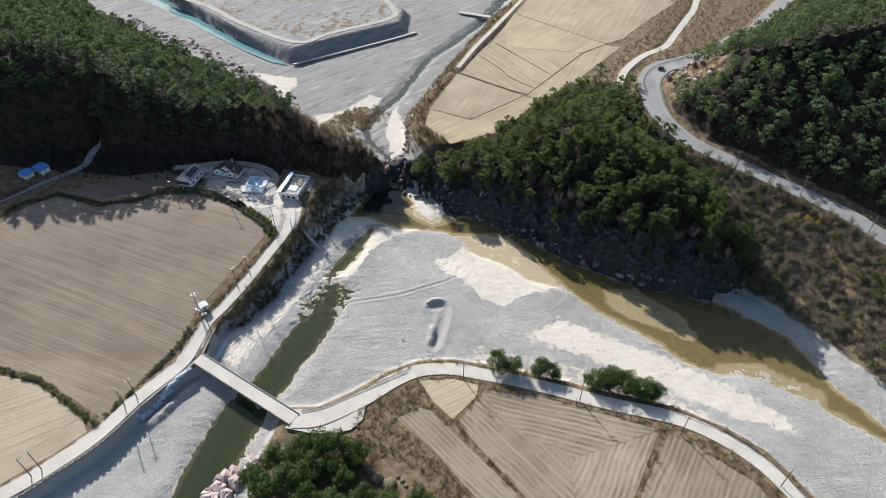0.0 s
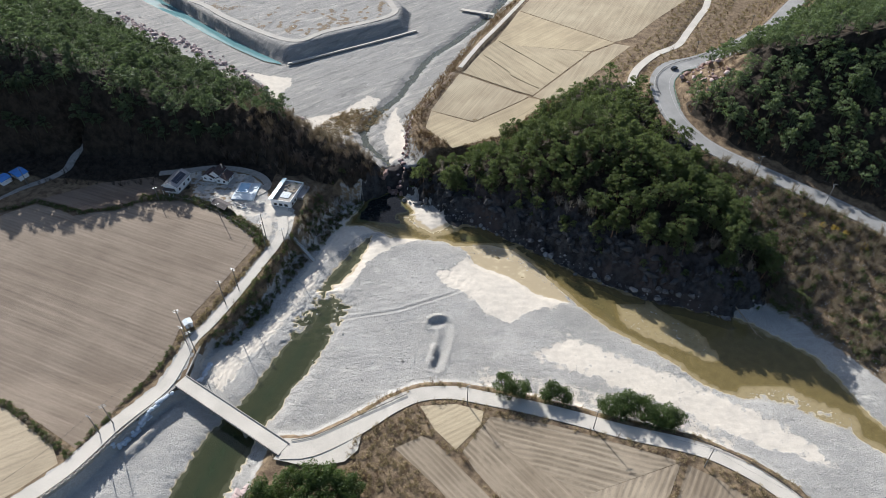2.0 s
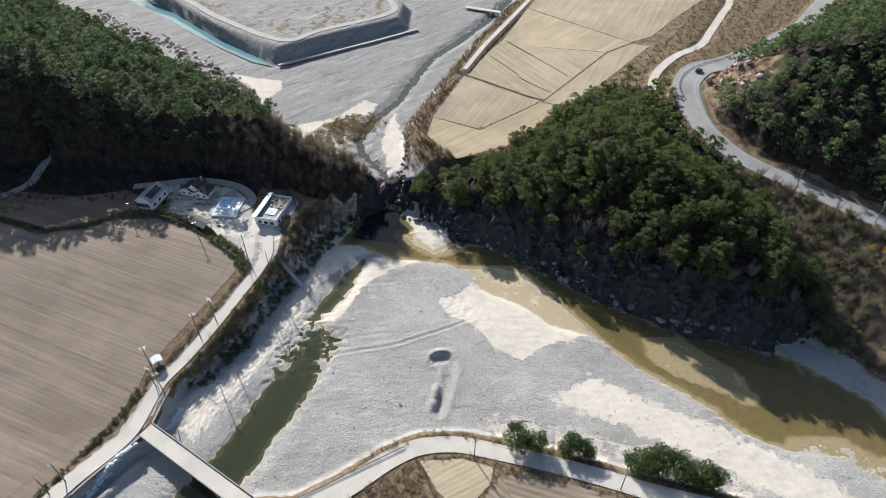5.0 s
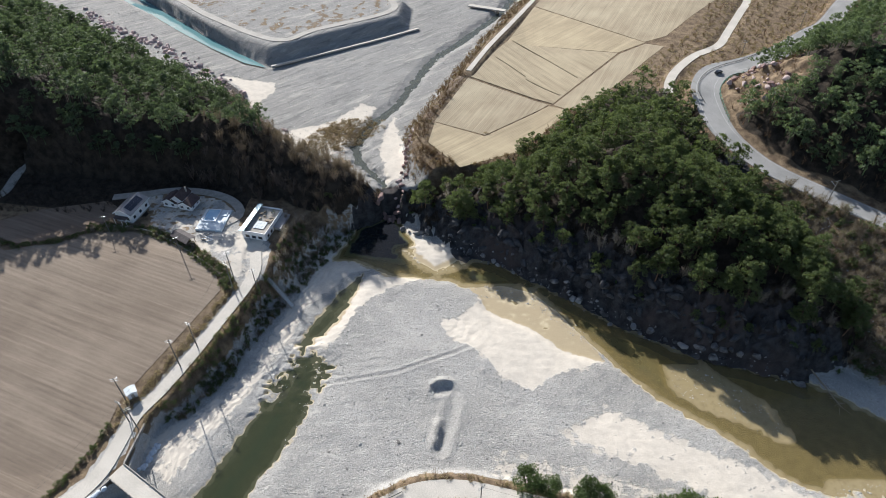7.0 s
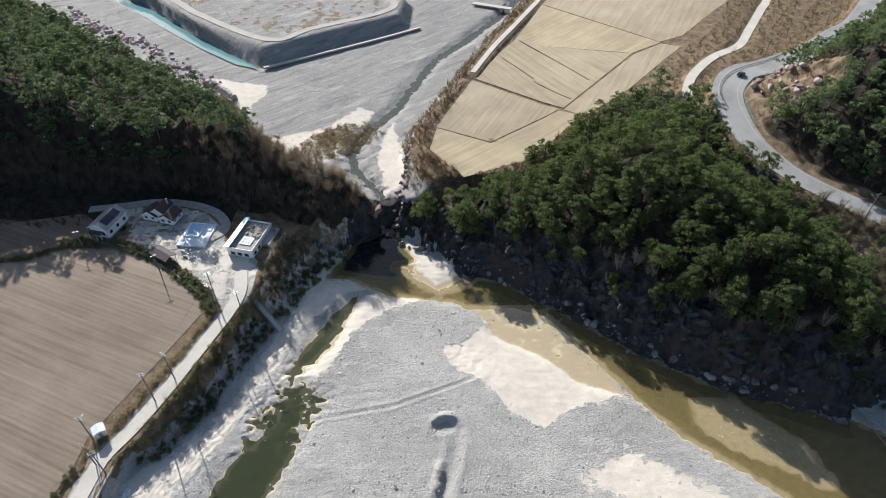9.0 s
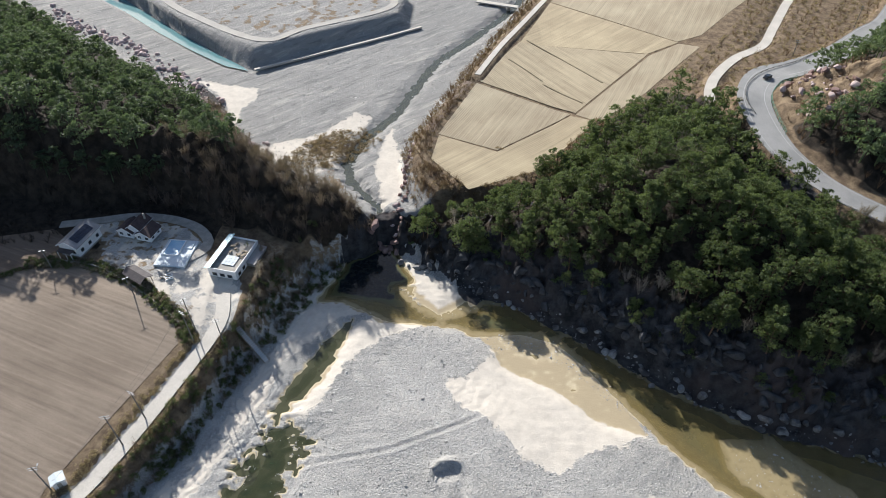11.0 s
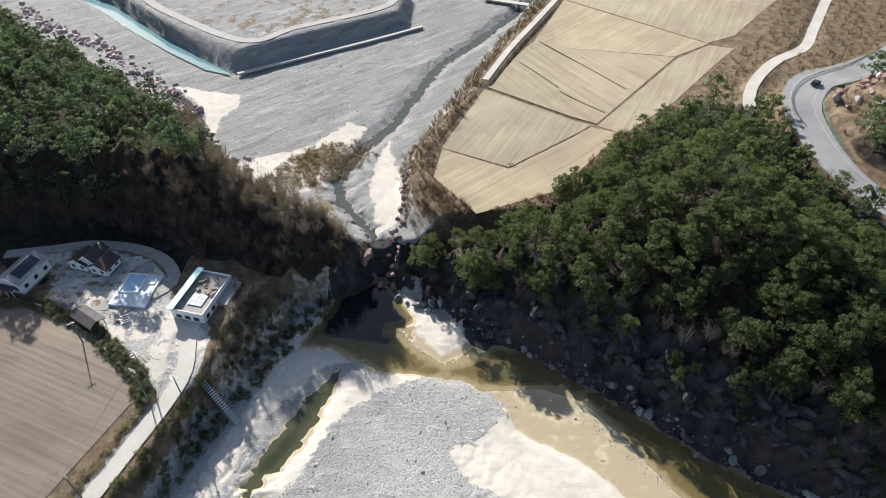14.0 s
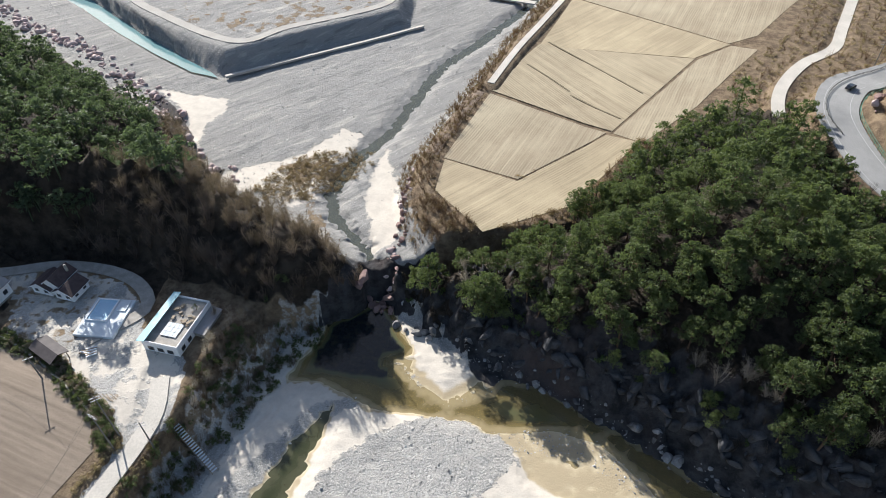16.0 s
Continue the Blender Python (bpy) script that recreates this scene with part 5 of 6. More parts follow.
POLES = [(-132.1, 92.2), (-130, 94.6), (-112.9, 118.4), (-110.2, 122.2), (-99.4, 160.2), (-95.8, 153.4), (-92.6, 151.4), (-86.8, 171.6), (-83.6, 178.6), (-78.4, 204.6), (-70.6, 202.6), (-78.3, 201.6),
         (3.6, 132.6), (43.9, 124.4), (75.7, 112.0), (102.1, 94.6), (126.3, 236.4), (150.6, 221.0), (170.0, 198.0), (168.3, 375.5), (126.5, 338.5), (-101, 217.4), (-131, 228.0), (-196, 240)]
TALL = {7: 13.0, 8: 12.0, 9: 14.0, 11: 13.0}
heads = []
for i, (x, y) in enumerate(POLES):
    z = float(height(x, y)[0])
    t = TALL.get(i, 10.5 if i not in (21, 22) else 7.5)
    utility_pole(x, y, z, t, 1 if i in (21, 22, 16, 17, 18) else 2, (35, 15, -20)[i % 3], i in (4, 16, 17, 18))
    heads.append(Vector((x, y, z + t - 0.1)))


def cable(a, b, sag=0.9):
    o = (a + b) / 2
    pts = [a.lerp(b, k / 10) - Vector((0, 0, sag * 4 * (k / 10) * (1 - k / 10))) - o for k in range(11)]
    ob = part("cable", tube(pts, 0.022, 3), DARK_METAL, None)
    ob.location = o
    tagged(ob, "thin dark cable slung between utility poles", "cable", "overhead cables")


for i, j in ((0, 2), (1, 3), (2, 6), (3, 5), (5, 7), (7, 11), (8, 9), (12, 13), (13, 14), (14, 15), (16, 17), (17, 18), (9, 21), (21, 22), (22, 23), (20, 19)):
    cable(heads[i], heads[j], 1.4)


# ---- village ----
def gable_house(name, x, y, z, turn, wide, deep, eave, ridge, wall, roof, label, over=0.5, panel=False, wings=(), windows=4):
    h = root(name, x, y, z, turn, label, "house")
    part("foundation", box(-wide / 2 - 0.15, wide / 2 + 0.15, -deep / 2 - 0.15, deep / 2 + 0.15, -1.5, 0.15, 0.04), CONCRETE_OLD, h)

    def block(cx, cy, w, d, e, r):
        w2, d2 = w / 2, d / 2
        part("wall", prism([(cx - w2, 0.151), (cx + w2, 0.151), (cx + w2, e), (cx, r - 0.12), (cx - w2, e)], cy - d2, cy + d2), wall, h)
        k = (r - e) / w2
        for s in (-1, 1):
            prof = [(cx, r + 0.02), (cx + s * (w2 + over), e - k * over + 0.02), (cx + s * (w2 + over), e - k * over + 0.20), (cx, r + 0.20)]
            slope = part("roof", prism(prof, cy - d2 - over, cy + d2 + over), roof, h)
            part("eave", box(cx + s * (w2 + over) - 0.09, cx + s * (w2 + over) + 0.09, cy - d2 - over, cy + d2 + over, e - k * over - 0.1, e - k * over + 0.018), WHITE, slope)
            if panel and s > 0:
                n = 5
                for i in range(n):
                    for j in range(2):
                        y0 = cy - d2 * 0.72 + i * d2 * 1.44 / n
                        xa, xb = cx + w2 * (0.12 + 0.38 * j), cx + w2 * (0.48 + 0.38 * j)
                        za, zb = r - k * (xa - cx), r - k * (xb - cx)
                        part("solar_panel", prism([(xa, za + 0.26), (xb, zb + 0.26), (xb, zb + 0.32), (xa, za + 0.32)], y0 + 0.03, y0 + d2 * 1.44 / n - 0.03), PANEL, slope, "black glassy solar panel")
        part("verge", prism([(cx - w2 - over, e - k * over - 0.05), (cx, r - 0.05), (cx + w2 + over, e - k * over - 0.05), (cx + w2 + over, e - k * over + 0.24), (cx, r + 0.24), (cx - w2 - over, e - k * over + 0.24)], cy - d2 - over - 0.12, cy - d2 - over), WHITE, h, "white verge board")
        n = max(1, int(w / 2.2))
        for i in range(n):
            wx = cx - w2 + (i + 0.5) * w / n
            win = part("window", box(wx - 0.75, wx + 0.75, cy - d2 - 0.06, cy - d2 + 0.02, 1.0, min(2.4, e - 0.3)), WHITE, h)
            part("pane", box(wx - 0.65, wx - 0.04, cy - d2 - 0.08, cy - d2 - 0.061, 1.1, min(2.3, e - 0.4)), GLASS_DARK, win)
            part("pane", box(wx + 0.04, wx + 0.65, cy - d2 - 0.08, cy - d2 - 0.061, 1.1, min(2.3, e - 0.4)), GLASS_DARK, win)
        n = max(1, int(d / 2.8))
        for s in (-1, 1):
            for i in range(n):
                wy = cy - d2 + (i + 0.5) * d / n
                win = part("window", box(cx + s * w2 - 0.05, cx + s * w2 + 0.05, wy - 0.7, wy + 0.7, 1.0, min(2.4, e - 0.3)), WHITE, h)
                part("pane", box(cx + s * (w2 + 0.06) - 0.008, cx + s * (w2 + 0.06) + 0.008, wy - 0.6, wy + 0.6, 1.1, min(2.3, e - 0.4)), GLASS_DARK, win)

    block(0, 0, wide, deep, eave, ridge)
    for wg in wings:
        block(*wg)
    return h


h1 = gable_house("house", -126.0, 238.6, 11.9, -13, 6.6, 10.6, 3.9, 5.6, WHITE, GREY_ROOF, "white house with solar panels on a grey gabled roof", panel=True)
part("porch_roof", prism([(-3.0, 2.6), (2.2, 2.6), (2.2, 2.75), (-3.0, 2.75)], -7.3, -5.4), SLATE, h1, "dark flat porch roof")
for px in (-2.8, 0.0, 2.0):
    part("porch_post", stick((px, -7.1, -0.3), (px, -7.1, 2.6), 0.09, n=8), WHITE, h1)
h2 = gable_house("house", -112.6, 245.0, 12.0, -14, 6.6, 6.6, 2.8, 4.7, WHITE, MAROON, "white-trimmed house with steep dark brown gabled roofs", wings=((4.0, 1.0, 5.0, 7.0, 4.7, 6.6), (8.0, -0.2, 6.2, 6.6, 2.8, 4.6)))
h2.scale = (0.85, 0.85, 0.85)
part("chimney", box(5.4, 6.0, 2.6, 3.2, 5.5, 8.0, 0.03), CONCRETE_OLD, h2)

flat = root("house", -75.2, 232.6, 10.1, -12, "white flat-roofed building with a blue roof strip and rooftop clutter", "house")
part("wall", box(-4.6, 4.6, -7.4, 7.4, -2.6, 4.0, 0.03), WHITE, flat)
part("roof", box(-4.35, 4.35, -7.15, 7.15, 4.002, 4.15), CONCRETE_OLD, flat, "grey flat concrete roof")
for a in ((-4.6, 4.6, -7.4, -7.16), (-4.6, 4.6, 7.16, 7.4), (4.36, 4.6, -7.158, 7.158), (-4.6, -4.36, -7.158, 7.158)):
    part("parapet", box(*a, 4.002, 4.75, 0.02), WHITE, flat)
part("canopy", prism([(-5.4, 4.9), (-3.3, 5.25), (-3.3, 5.37), (-5.4, 5.02)], -7.9, 7.9), BLUE_SHEET, flat, "pale blue corrugated roof strip")
for py in (-7, -3.5, 0, 3.5, 7):
    part("canopy_post", stick((-3.9, py, 4.15), (-3.9, py, 5.1), 0.05, n=6), STEEL, flat)
for i in range(3):
    win = part("window", box(-3.4 + i * 2.5, -1.8 + i * 2.5, -7.46, -7.38, 1.9, 3.2), CONCRETE_OLD, flat)
    part("pane", box(-3.3 + i * 2.5, -1.9 + i * 2.5, -7.48, -7.461, 2.0, 3.1), GLASS_DARK, win)
for i in range(5):
    win = part("window", box(4.58, 4.66, -6.2 + i * 2.6, -4.8 + i * 2.6, 1.9, 3.2), CONCRETE_OLD, flat)
    part("pane", box(4.661, 4.68, -6.1 + i * 2.6, -4.9 + i * 2.6, 2.0, 3.1), GLASS_DARK, win)
for i in range(4):
    for j in range(3):
        part("roof_panel", box(-1.6 + i * 1.05, -0.65 + i * 1.05, -4.6 + j * 1.35, -3.35 + j * 1.35, 4.35, 4.42), POOL_DECK, flat, "pale gridded rooftop panel")
part("dormer", box(4.602, 7.2, -1.0, 7.0, -3.4, 2.6, 0.03), CONCRETE_OLD, flat, "low grey lean-to")
part("lean_to_roof", prism([(4.604, 3.1), (7.5, 2.6), (7.5, 2.72), (4.604, 3.22)], -1.3, 7.3), GREY_ROOF, flat)
rngv = random.Random(9)
for i in range(16):
    cx, cy, s = rngv.uniform(-2.6, 3.9), rngv.uniform(-1.0, 6.6), rngv.uniform(0.2, 0.55)
    crate = root("crate", *(flat.matrix_basis @ Vector((cx, cy, 4.152))), rngv.uniform(0, 90), "weathered box stored on the flat roof", "crate", "clutter on the roof")
    part("side", box(-s, s, -s * 0.7, s * 0.7, 0, s * 1.1, 0.03), rngv.choice((TIMBER, WHITE, CONCRETE_OLD, STEEL)), crate)
    part("lid", box(-s * 1.05, s * 1.05, -s * 0.75, s * 0.75, s * 1.102, s * 1.2, 0.02), TIMBER, crate)
shrub = tree_thing("rooftop_shrub", bush_arrays(71, 1.6, 1.0, 8, 16, 0.16), HEDGE)
shrub.matrix_basis = Matrix.Translation(flat.matrix_basis @ Vector((2.6, 4.4, 4.6)))
tagged(shrub, "small yellow-green shrub growing on the flat roof", "shrub")

pool = root("swimming_pool", -94.4, 235.2, 11.75, -4, "raised pool with pale blue lining and broad deck", "swimming pool")
part("deck", box(-5.0, 5.0, -6.0, 6.0, -0.6, 0.55, 0.08), POOL_DECK, pool)
for a in ((-4.2, 1.2, -1.6, -1.25), (-4.2, 1.2, 5.25, 5.6), (-4.2, -3.85, -1.249, 5.249), (0.85, 1.2, -1.249, 5.249)):
    part("rim", box(*a, 0.552, 0.95, 0.04), WHITE, pool)
part("basin", box(-3.849, 0.849, -1.248, 5.248, 0.553, 0.72), POOL_BLUE, pool, "smooth blue pool lining")
part("step", box(1.6, 4.2, 2.0, 5.4, 0.552, 0.8, 0.05), POOL_DECK, pool)

hut = root("shelter", -101.8, 223.7, 11.2, -31, "open timber shelter under a dark gabled roof", "shelter")
for s in (-1, 1):
    part("roof", prism([(0, 3.6), (s * 2.3, 2.6), (s * 2.3, 2.75), (0, 3.75)], -4.3, 4.3), SLATE, hut)
for px in (-1.8, 1.8):
    for py in (-3.7, 0, 3.7):
        part("post", box(px - 0.09, px + 0.09, py - 0.09, py + 0.09, -0.6, 2.85), TIMBER, hut)
part("table", box(-0.7, 0.7, -2.5, 1.8, 0.65, 0.75), TIMBER, hut)
part("gable", prism([(-1.7, 2.75), (1.7, 2.75), (0, 3.5)], 3.75, 3.85), WHITE, hut, "white gable end")
hut.rotation_euler.z = radians(-31 + 90)

deckp = root("plank_pile", -85.2, 214.6, 11.4, -35, "loose weathered planks laid out to dry", "plank pile")
rngv = random.Random(4)
for i in range(22):
    y0 = -2.8 + i * 0.26
    ob = part("plank", box(-3.2, 3.2, -0.09, 0.09, 0, 0.06), TIMBER, deckp) if i == 0 else new("plank", plank_mesh)
    plank_mesh = ob.data
    ob.parent = deckp
    ob.matrix_basis = pose(rngv.uniform(-0.4, 0.4), y0, 0.02 + 0.07 * (i % 2), 0, 0, rngv.uniform(-5, 5))
for k, (x, y, t) in enumerate(((-93.6, 225.8, 20), (-94.6, 224.7, -8), (-92.9, 224.3, 30))):
    st = root("timber_stack", x, y, 11.75, t, "short stack of sawn white boards", "timber stack", "timber in the yard")
    for i in range(3):
        part("board", box(-1.2, 1.2, -0.5 + i * 0.35, -0.2 + i * 0.35, 0, 0.25), (WHITE, TIMBER)[(i + k) % 2], st)

shed = root("pump_hut", -97.9, 161.8, 6.5, 38, "small white metal hut beside the farm road", "hut")
part("wall", box(-1.3, 1.3, -1.2, 1.2, -0.6, 2.3, 0.03), WHITE, shed)
part("roof", prism([(-1.6, 2.302), (1.6, 2.302), (1.6, 2.42), (0, 2.95), (-1.6, 2.42)], -1.5, 1.5), POOL_DECK, shed, "pale low gabled roof")
dr = part("door", box(-0.45, 0.45, -1.24, -1.18, -0.1, 1.9), CONCRETE_OLD, shed)
part("handle", box(0.3, 0.36, -1.28, -1.241, 0.85, 1.0), STEEL, dr)

for x, y, t, w in ((-201.5, 245, -30, 7.0), (-206.5, 240.5, -28, 5.5)):
    bl = root("storage_shed", x, y, float(height(x, y)[0]), t, "low shed under a bright blue roof sheet", "shed", "blue roofed sheds")
    part("wall", box(-w / 2, w / 2, -2.2, 2.2, -0.5, 2.2), WHITE, bl)
    part("roof", prism([(-w / 2 - 0.3, 2.2), (w / 2 + 0.3, 2.2), (w / 2 + 0.3, 2.35), (0, 3.1), (-w / 2 - 0.3, 2.35)], -2.6, 2.6), BLUE_TARP, bl)
    part("door", box(-0.6, 0.6, -2.26, -2.18, -0.3, 1.9), STEEL, bl)

car = root("car", 110.6, 320.6, 29.6, 38, "small black car driving round the bend", "car")
part("body", box(-2.1, 2.1, -0.85, 0.85, 0.3, 0.85, 0.18), CAR_PAINT, car)
part("cabin", prism([(-1.5, 0.852), (1.0, 0.852), (0.5, 1.42), (-1.1, 1.42)], -0.72, 0.72), GLASS_DARK, car)
for wx in (-1.3, 1.3):
    for wy in (-0.84, 0.84):
        wh = part("wheel", stick((wx, wy - 0.1, 0.32), (wx, wy + 0.1, 0.32), 0.32, n=14), TYRE, car)
        part("rim", stick((wx, wy - 0.11, 0.32), (wx, wy + 0.11, 0.32), 0.19, n=10), STEEL, wh)


# low stone wall round the yard
tagged(ribbon("wall_yard", [(-131, 231, 11.9), (-124, 230.3, 11.9), (-116, 228.3, 11.9), (-108, 224.2, 11.9), (-100, 219.2, 11.9), (-92, 213.6, 11.6), (-84, 207.4, 11.2)], 0.2, CONCRETE_OLD, 1.8, 0.35), "low grey wall along the yard", "wall", kind="structure")

# timber steps down the bank
sa, sb = Vector((-68.6, 208.6, 8.6)), Vector((-59.8, 202.2, 1.5))
steps = root("bank_steps", *sa, math.degrees(math.atan2(sb.y - sa.y, sb.x - sa.x)), "weathered timber steps down the brushy bank", "steps")
run, drop = (sb - sa).xy.length, sa.z - sb.z
for s in (-0.75, 0.75):
    part("stringer", prism([(0, 0.15), (run, 0.15 - drop), (run, -0.25 - drop), (0, -0.25)], s - 0.06, s + 0.06), TIMBER, steps)
for i in range(20):
    u = (i + 0.5) / 20
    part("tread", box(u * run - 0.16, u * run + 0.16, -0.688, 0.688, 0.16 - u * drop, 0.24 - u * drop), POOL_DECK, steps, "pale worn tread")

# ---- boulders ----
boulders = {}
for nm, mt in (("grey", ROCK_GREY), ("shore", ROCK_SHORE), ("pink", ROCK_PINK), ("russet", ROCK_RED)):
    boulders[nm] = [angular_mesh("boulder", s, mt) for s in (1, 2, 3, 4)]


def boulder(kind, x, y, size, rng, label, group, sink=0.25):
    ob = new("boulder", boulders[kind][rng.randrange(4)])
    ob.matrix_basis = pose(x, y, max(float(height(x, y)[0]), -0.3) + size * (0.5 - sink), rng.uniform(-25, 25), rng.uniform(-25, 25), rng.uniform(0, 360)) @ Matrix.Diagonal((size, size * rng.uniform(0.6, 1.0), size * rng.uniform(0.6, 0.9), 1))
    return tagged(ob, label, "boulder", group)


rngb = random.Random(12)
shore = smooth_line([(-26, 247, 0), (-12, 241, 0), (2, 232.5, 0), (15, 226.5, 0), (25, 219, 0), (36, 211.5, 0), (50, 200.5, 0), (62, 194, 0), (74, 187, 0), (88, 183, 0), (103, 177, 0)], 1.9)
for x, y, _ in shore:
    for k in range(rngb.choice((0, 1, 2, 3))):
        boulder(rngb.choice(("shore", "shore", "shore", "grey")), x + rngb.uniform(-2.2, 0.8), y + rngb.uniform(-2.4, 0.6), rngb.choice((0.4, 0.5, 0.7, 0.9, 1.3, 1.9)), rngb, "weathered grey boulder at the foot of the cliff", "boulders along the cliff")
for k in range(40):
    a = rngb.uniform(0, 1)
    boulder("pink", -76 + 11 * a + rngb.uniform(-3, 3), 90 + 11 * a + rngb.uniform(-5, 3), rngb.uniform(1.2, 3.3), rngb, "large pink granite boulder beside the stream", "pink boulders below the bridge")
for k in range(46):
    a = rngb.uniform(0, 1)
    boulder("russet" if k % 3 else "pink", -27.5 + rngb.uniform(-1.8, 2.4) + 2.0 * a, 254 + 42 * a ** 1.4, rngb.uniform(0.4, 1.5), rngb, "dark angular rock on the bank above the falls", "rocks above the falls")
for k in range(12):
    boulder("russet", -30 + rngb.uniform(-5.5, 4.5), 251.5 + rngb.uniform(-2, 2.5), rngb.uniform(1.0, 2.4), rngb, "russet rock at the lip of the falls", "rocks at the falls")
bankl = smooth_line([(-224, 424, 0), (-192, 398, 0), (-166, 382, 0), (-130, 352, 0), (-114, 334, 0), (-105, 319, 0), (-94, 304, 0), (-80, 297, 0)], 2.2)


def mesh_arrays(me):
    me.calc_loop_triangles()
    return np.array([v.co[:] for v in me.vertices]), np.array([t.vertices[:] for t in me.loop_triangles])


LUMPS = [mesh_arrays(m) for m in boulders["pink"]]
joined("boulders_upper", LUMPS, [(x + rngb.gauss(-2.5, 3.0), y + rngb.gauss(-2.5, 3.0), float(height(x, y)[0]) + 0.2, rngb.uniform(0, 6.28), rngb.choice((0.4, 0.5, 0.7, 0.9, 1.3, 1.9))) for x, y, _ in bankl for k in range(4)], ROCK_PINK,
       "pinkish rocks strewn along the wooded bank", "rocks")
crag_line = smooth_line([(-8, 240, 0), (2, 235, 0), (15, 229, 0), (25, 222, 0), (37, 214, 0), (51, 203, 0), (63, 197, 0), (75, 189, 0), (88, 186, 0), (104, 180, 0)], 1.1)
# Crag rock with the cliff's shade mixed into its base colour.
ROCK_SHADED = surface("shaded_cliff_rock", (0.022, 0.024, 0.027), (0.10, 0.10, 0.106), 0.5, 4, 0.85, 0.08)
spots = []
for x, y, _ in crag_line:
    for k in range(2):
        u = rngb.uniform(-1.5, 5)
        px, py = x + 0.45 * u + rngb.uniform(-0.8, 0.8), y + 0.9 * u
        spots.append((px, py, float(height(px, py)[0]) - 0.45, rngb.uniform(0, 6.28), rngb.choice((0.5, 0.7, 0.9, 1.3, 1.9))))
joined("crags_cliff", [(v * np.array([1.7, 0.75, 1.1]), f) for v, f in LUMPS], spots, ROCK_SHADED, "jutting crags of the river cliff, coloured for shade", "rocks")
for k in range(60):
    boulder("pink" if k % 2 else "russet", 118 + rngb.uniform(-9, 10), 300 + rngb.uniform(-15, 13), rngb.choice((0.5, 0.7, 0.9, 1.3, 2.0)), rngb, "reddish rock jutting from the road cutting", "rocks above the highway")


def stone_field(name, box_, n, test, size, mat, label, seed):
    """Loose cobbles, eight-sided and tumbled, in one mesh."""
    rng = np.random.default_rng(seed)
    x, y = rng.uniform(box_[0], box_[1], n), rng.uniform(box_[2], box_[3], n)
    keep = test(x, y)
    x, y = x[keep], y[keep]
    z = height(x, y)
    m = len(x)
    s = size * np.exp(rng.normal(0, 0.42, (m, 1, 1)))
    base = np.array([(1, 0, 0), (0.3, 0.95, 0.1), (-0.9, 0.2, 0), (-0.2, -0.9, 0.1), (0.1, 0, 0.75), (0.25, 0.2, 0.6)])
    base = base[None] * (1 + 0.3 * rng.normal(size=(m, 6, 3)))
    t = rng.uniform(0, 6.28, (m, 1))
    v = np.stack([base[..., 0] * np.cos(t) - base[..., 1] * np.sin(t), base[..., 0] * np.sin(t) + base[..., 1] * np.cos(t), base[..., 2]], -1) * s
    v += np.stack([x, y, z], 1)[:, None, :]
    tri = np.array([(0, 1, 5), (0, 5, 4), (1, 2, 5), (2, 4, 5), (2, 3, 4), (3, 0, 4)])
    faces = (tri[None] + (np.arange(m) * 6)[:, None, None]).reshape(-1, 3)
    me = bpy.data.meshes.new(name)
    me.vertices.add(m * 6)
    me.vertices.foreach_set("co", v.astype(np.float32).ravel())
    me.loops.add(len(faces) * 3)
    me.loops.foreach_set("vertex_index", faces.astype(np.int32).ravel())
    me.polygons.add(len(faces))
    me.polygons.foreach_set("loop_start", np.arange(0, len(faces) * 3, 3, dtype=np.int32))
    me.polygons.foreach_set("loop_total", np.full(len(faces), 3, np.int32))
    me.materials.append(mat)
    me.update(calc_edges=True)
    return tagged(new(name, me), label, "cobbles", kind="stuff")


def cobble_material():
    m, nt, b = shader("loose_cobbles")
    geo = nt.nodes.new("ShaderNodeNewGeometry")
    col = blend(nt, geo.outputs["Random Per Island"], (0.12, 0.118, 0.112), (0.54, 0.525, 0.495))
    col = blend(nt, maths(nt, "MULTIPLY", noise_tex(nt, geo.outputs["Position"], 4.0, 3), 0.4), col, (0.34, 0.31, 0.28))
    nt.links.new(col, b.inputs["Base Color"])
    b.inputs["Roughness"].default_value = 0.85
    b.inputs["Specular IOR Level"].default_value = 0.25
    return m


COBBLE = cobble_material()


def on_bar(x, y):
    ok = (distance_inside(x, y, TERRACE_EAST) > 5) & (distance_inside(x, y, TERRACE_WEST) > 11) & (distance_inside(x, y, HILL_EAST) > 1) & (distance_inside(x, y, BRINK) > 4)
    for p in SANDS:
        ok &= distance_inside(x, y, p) > 0.5
    return ok & (height(x, y) > -0.25)


stone_field("cobbles_bar", (-92, 165, 84, 236), 75000, on_bar, 0.13, COBBLE, "loose pale grey cobbles strewn over the gravel bar", 61)


def on_upper(x, y):
    return (distance_inside(x, y, BRINK) < -6) & (distance_inside(x, y, TERRACE_UPPER) > 8) & (distance_inside(x, y, HILL_WEST) > 2) & (distance_inside(x, y, TURQ) > 2) & (distance_inside(x, y, SANDS[5]) > 0) & (distance_inside(x, y, SANDS[6]) > 0)


stone_field("cobbles_upper", (-210, 20, 264, 470), 34000, on_upper, 0.15, COBBLE, "grey cobbles over the upper river bed", 62)

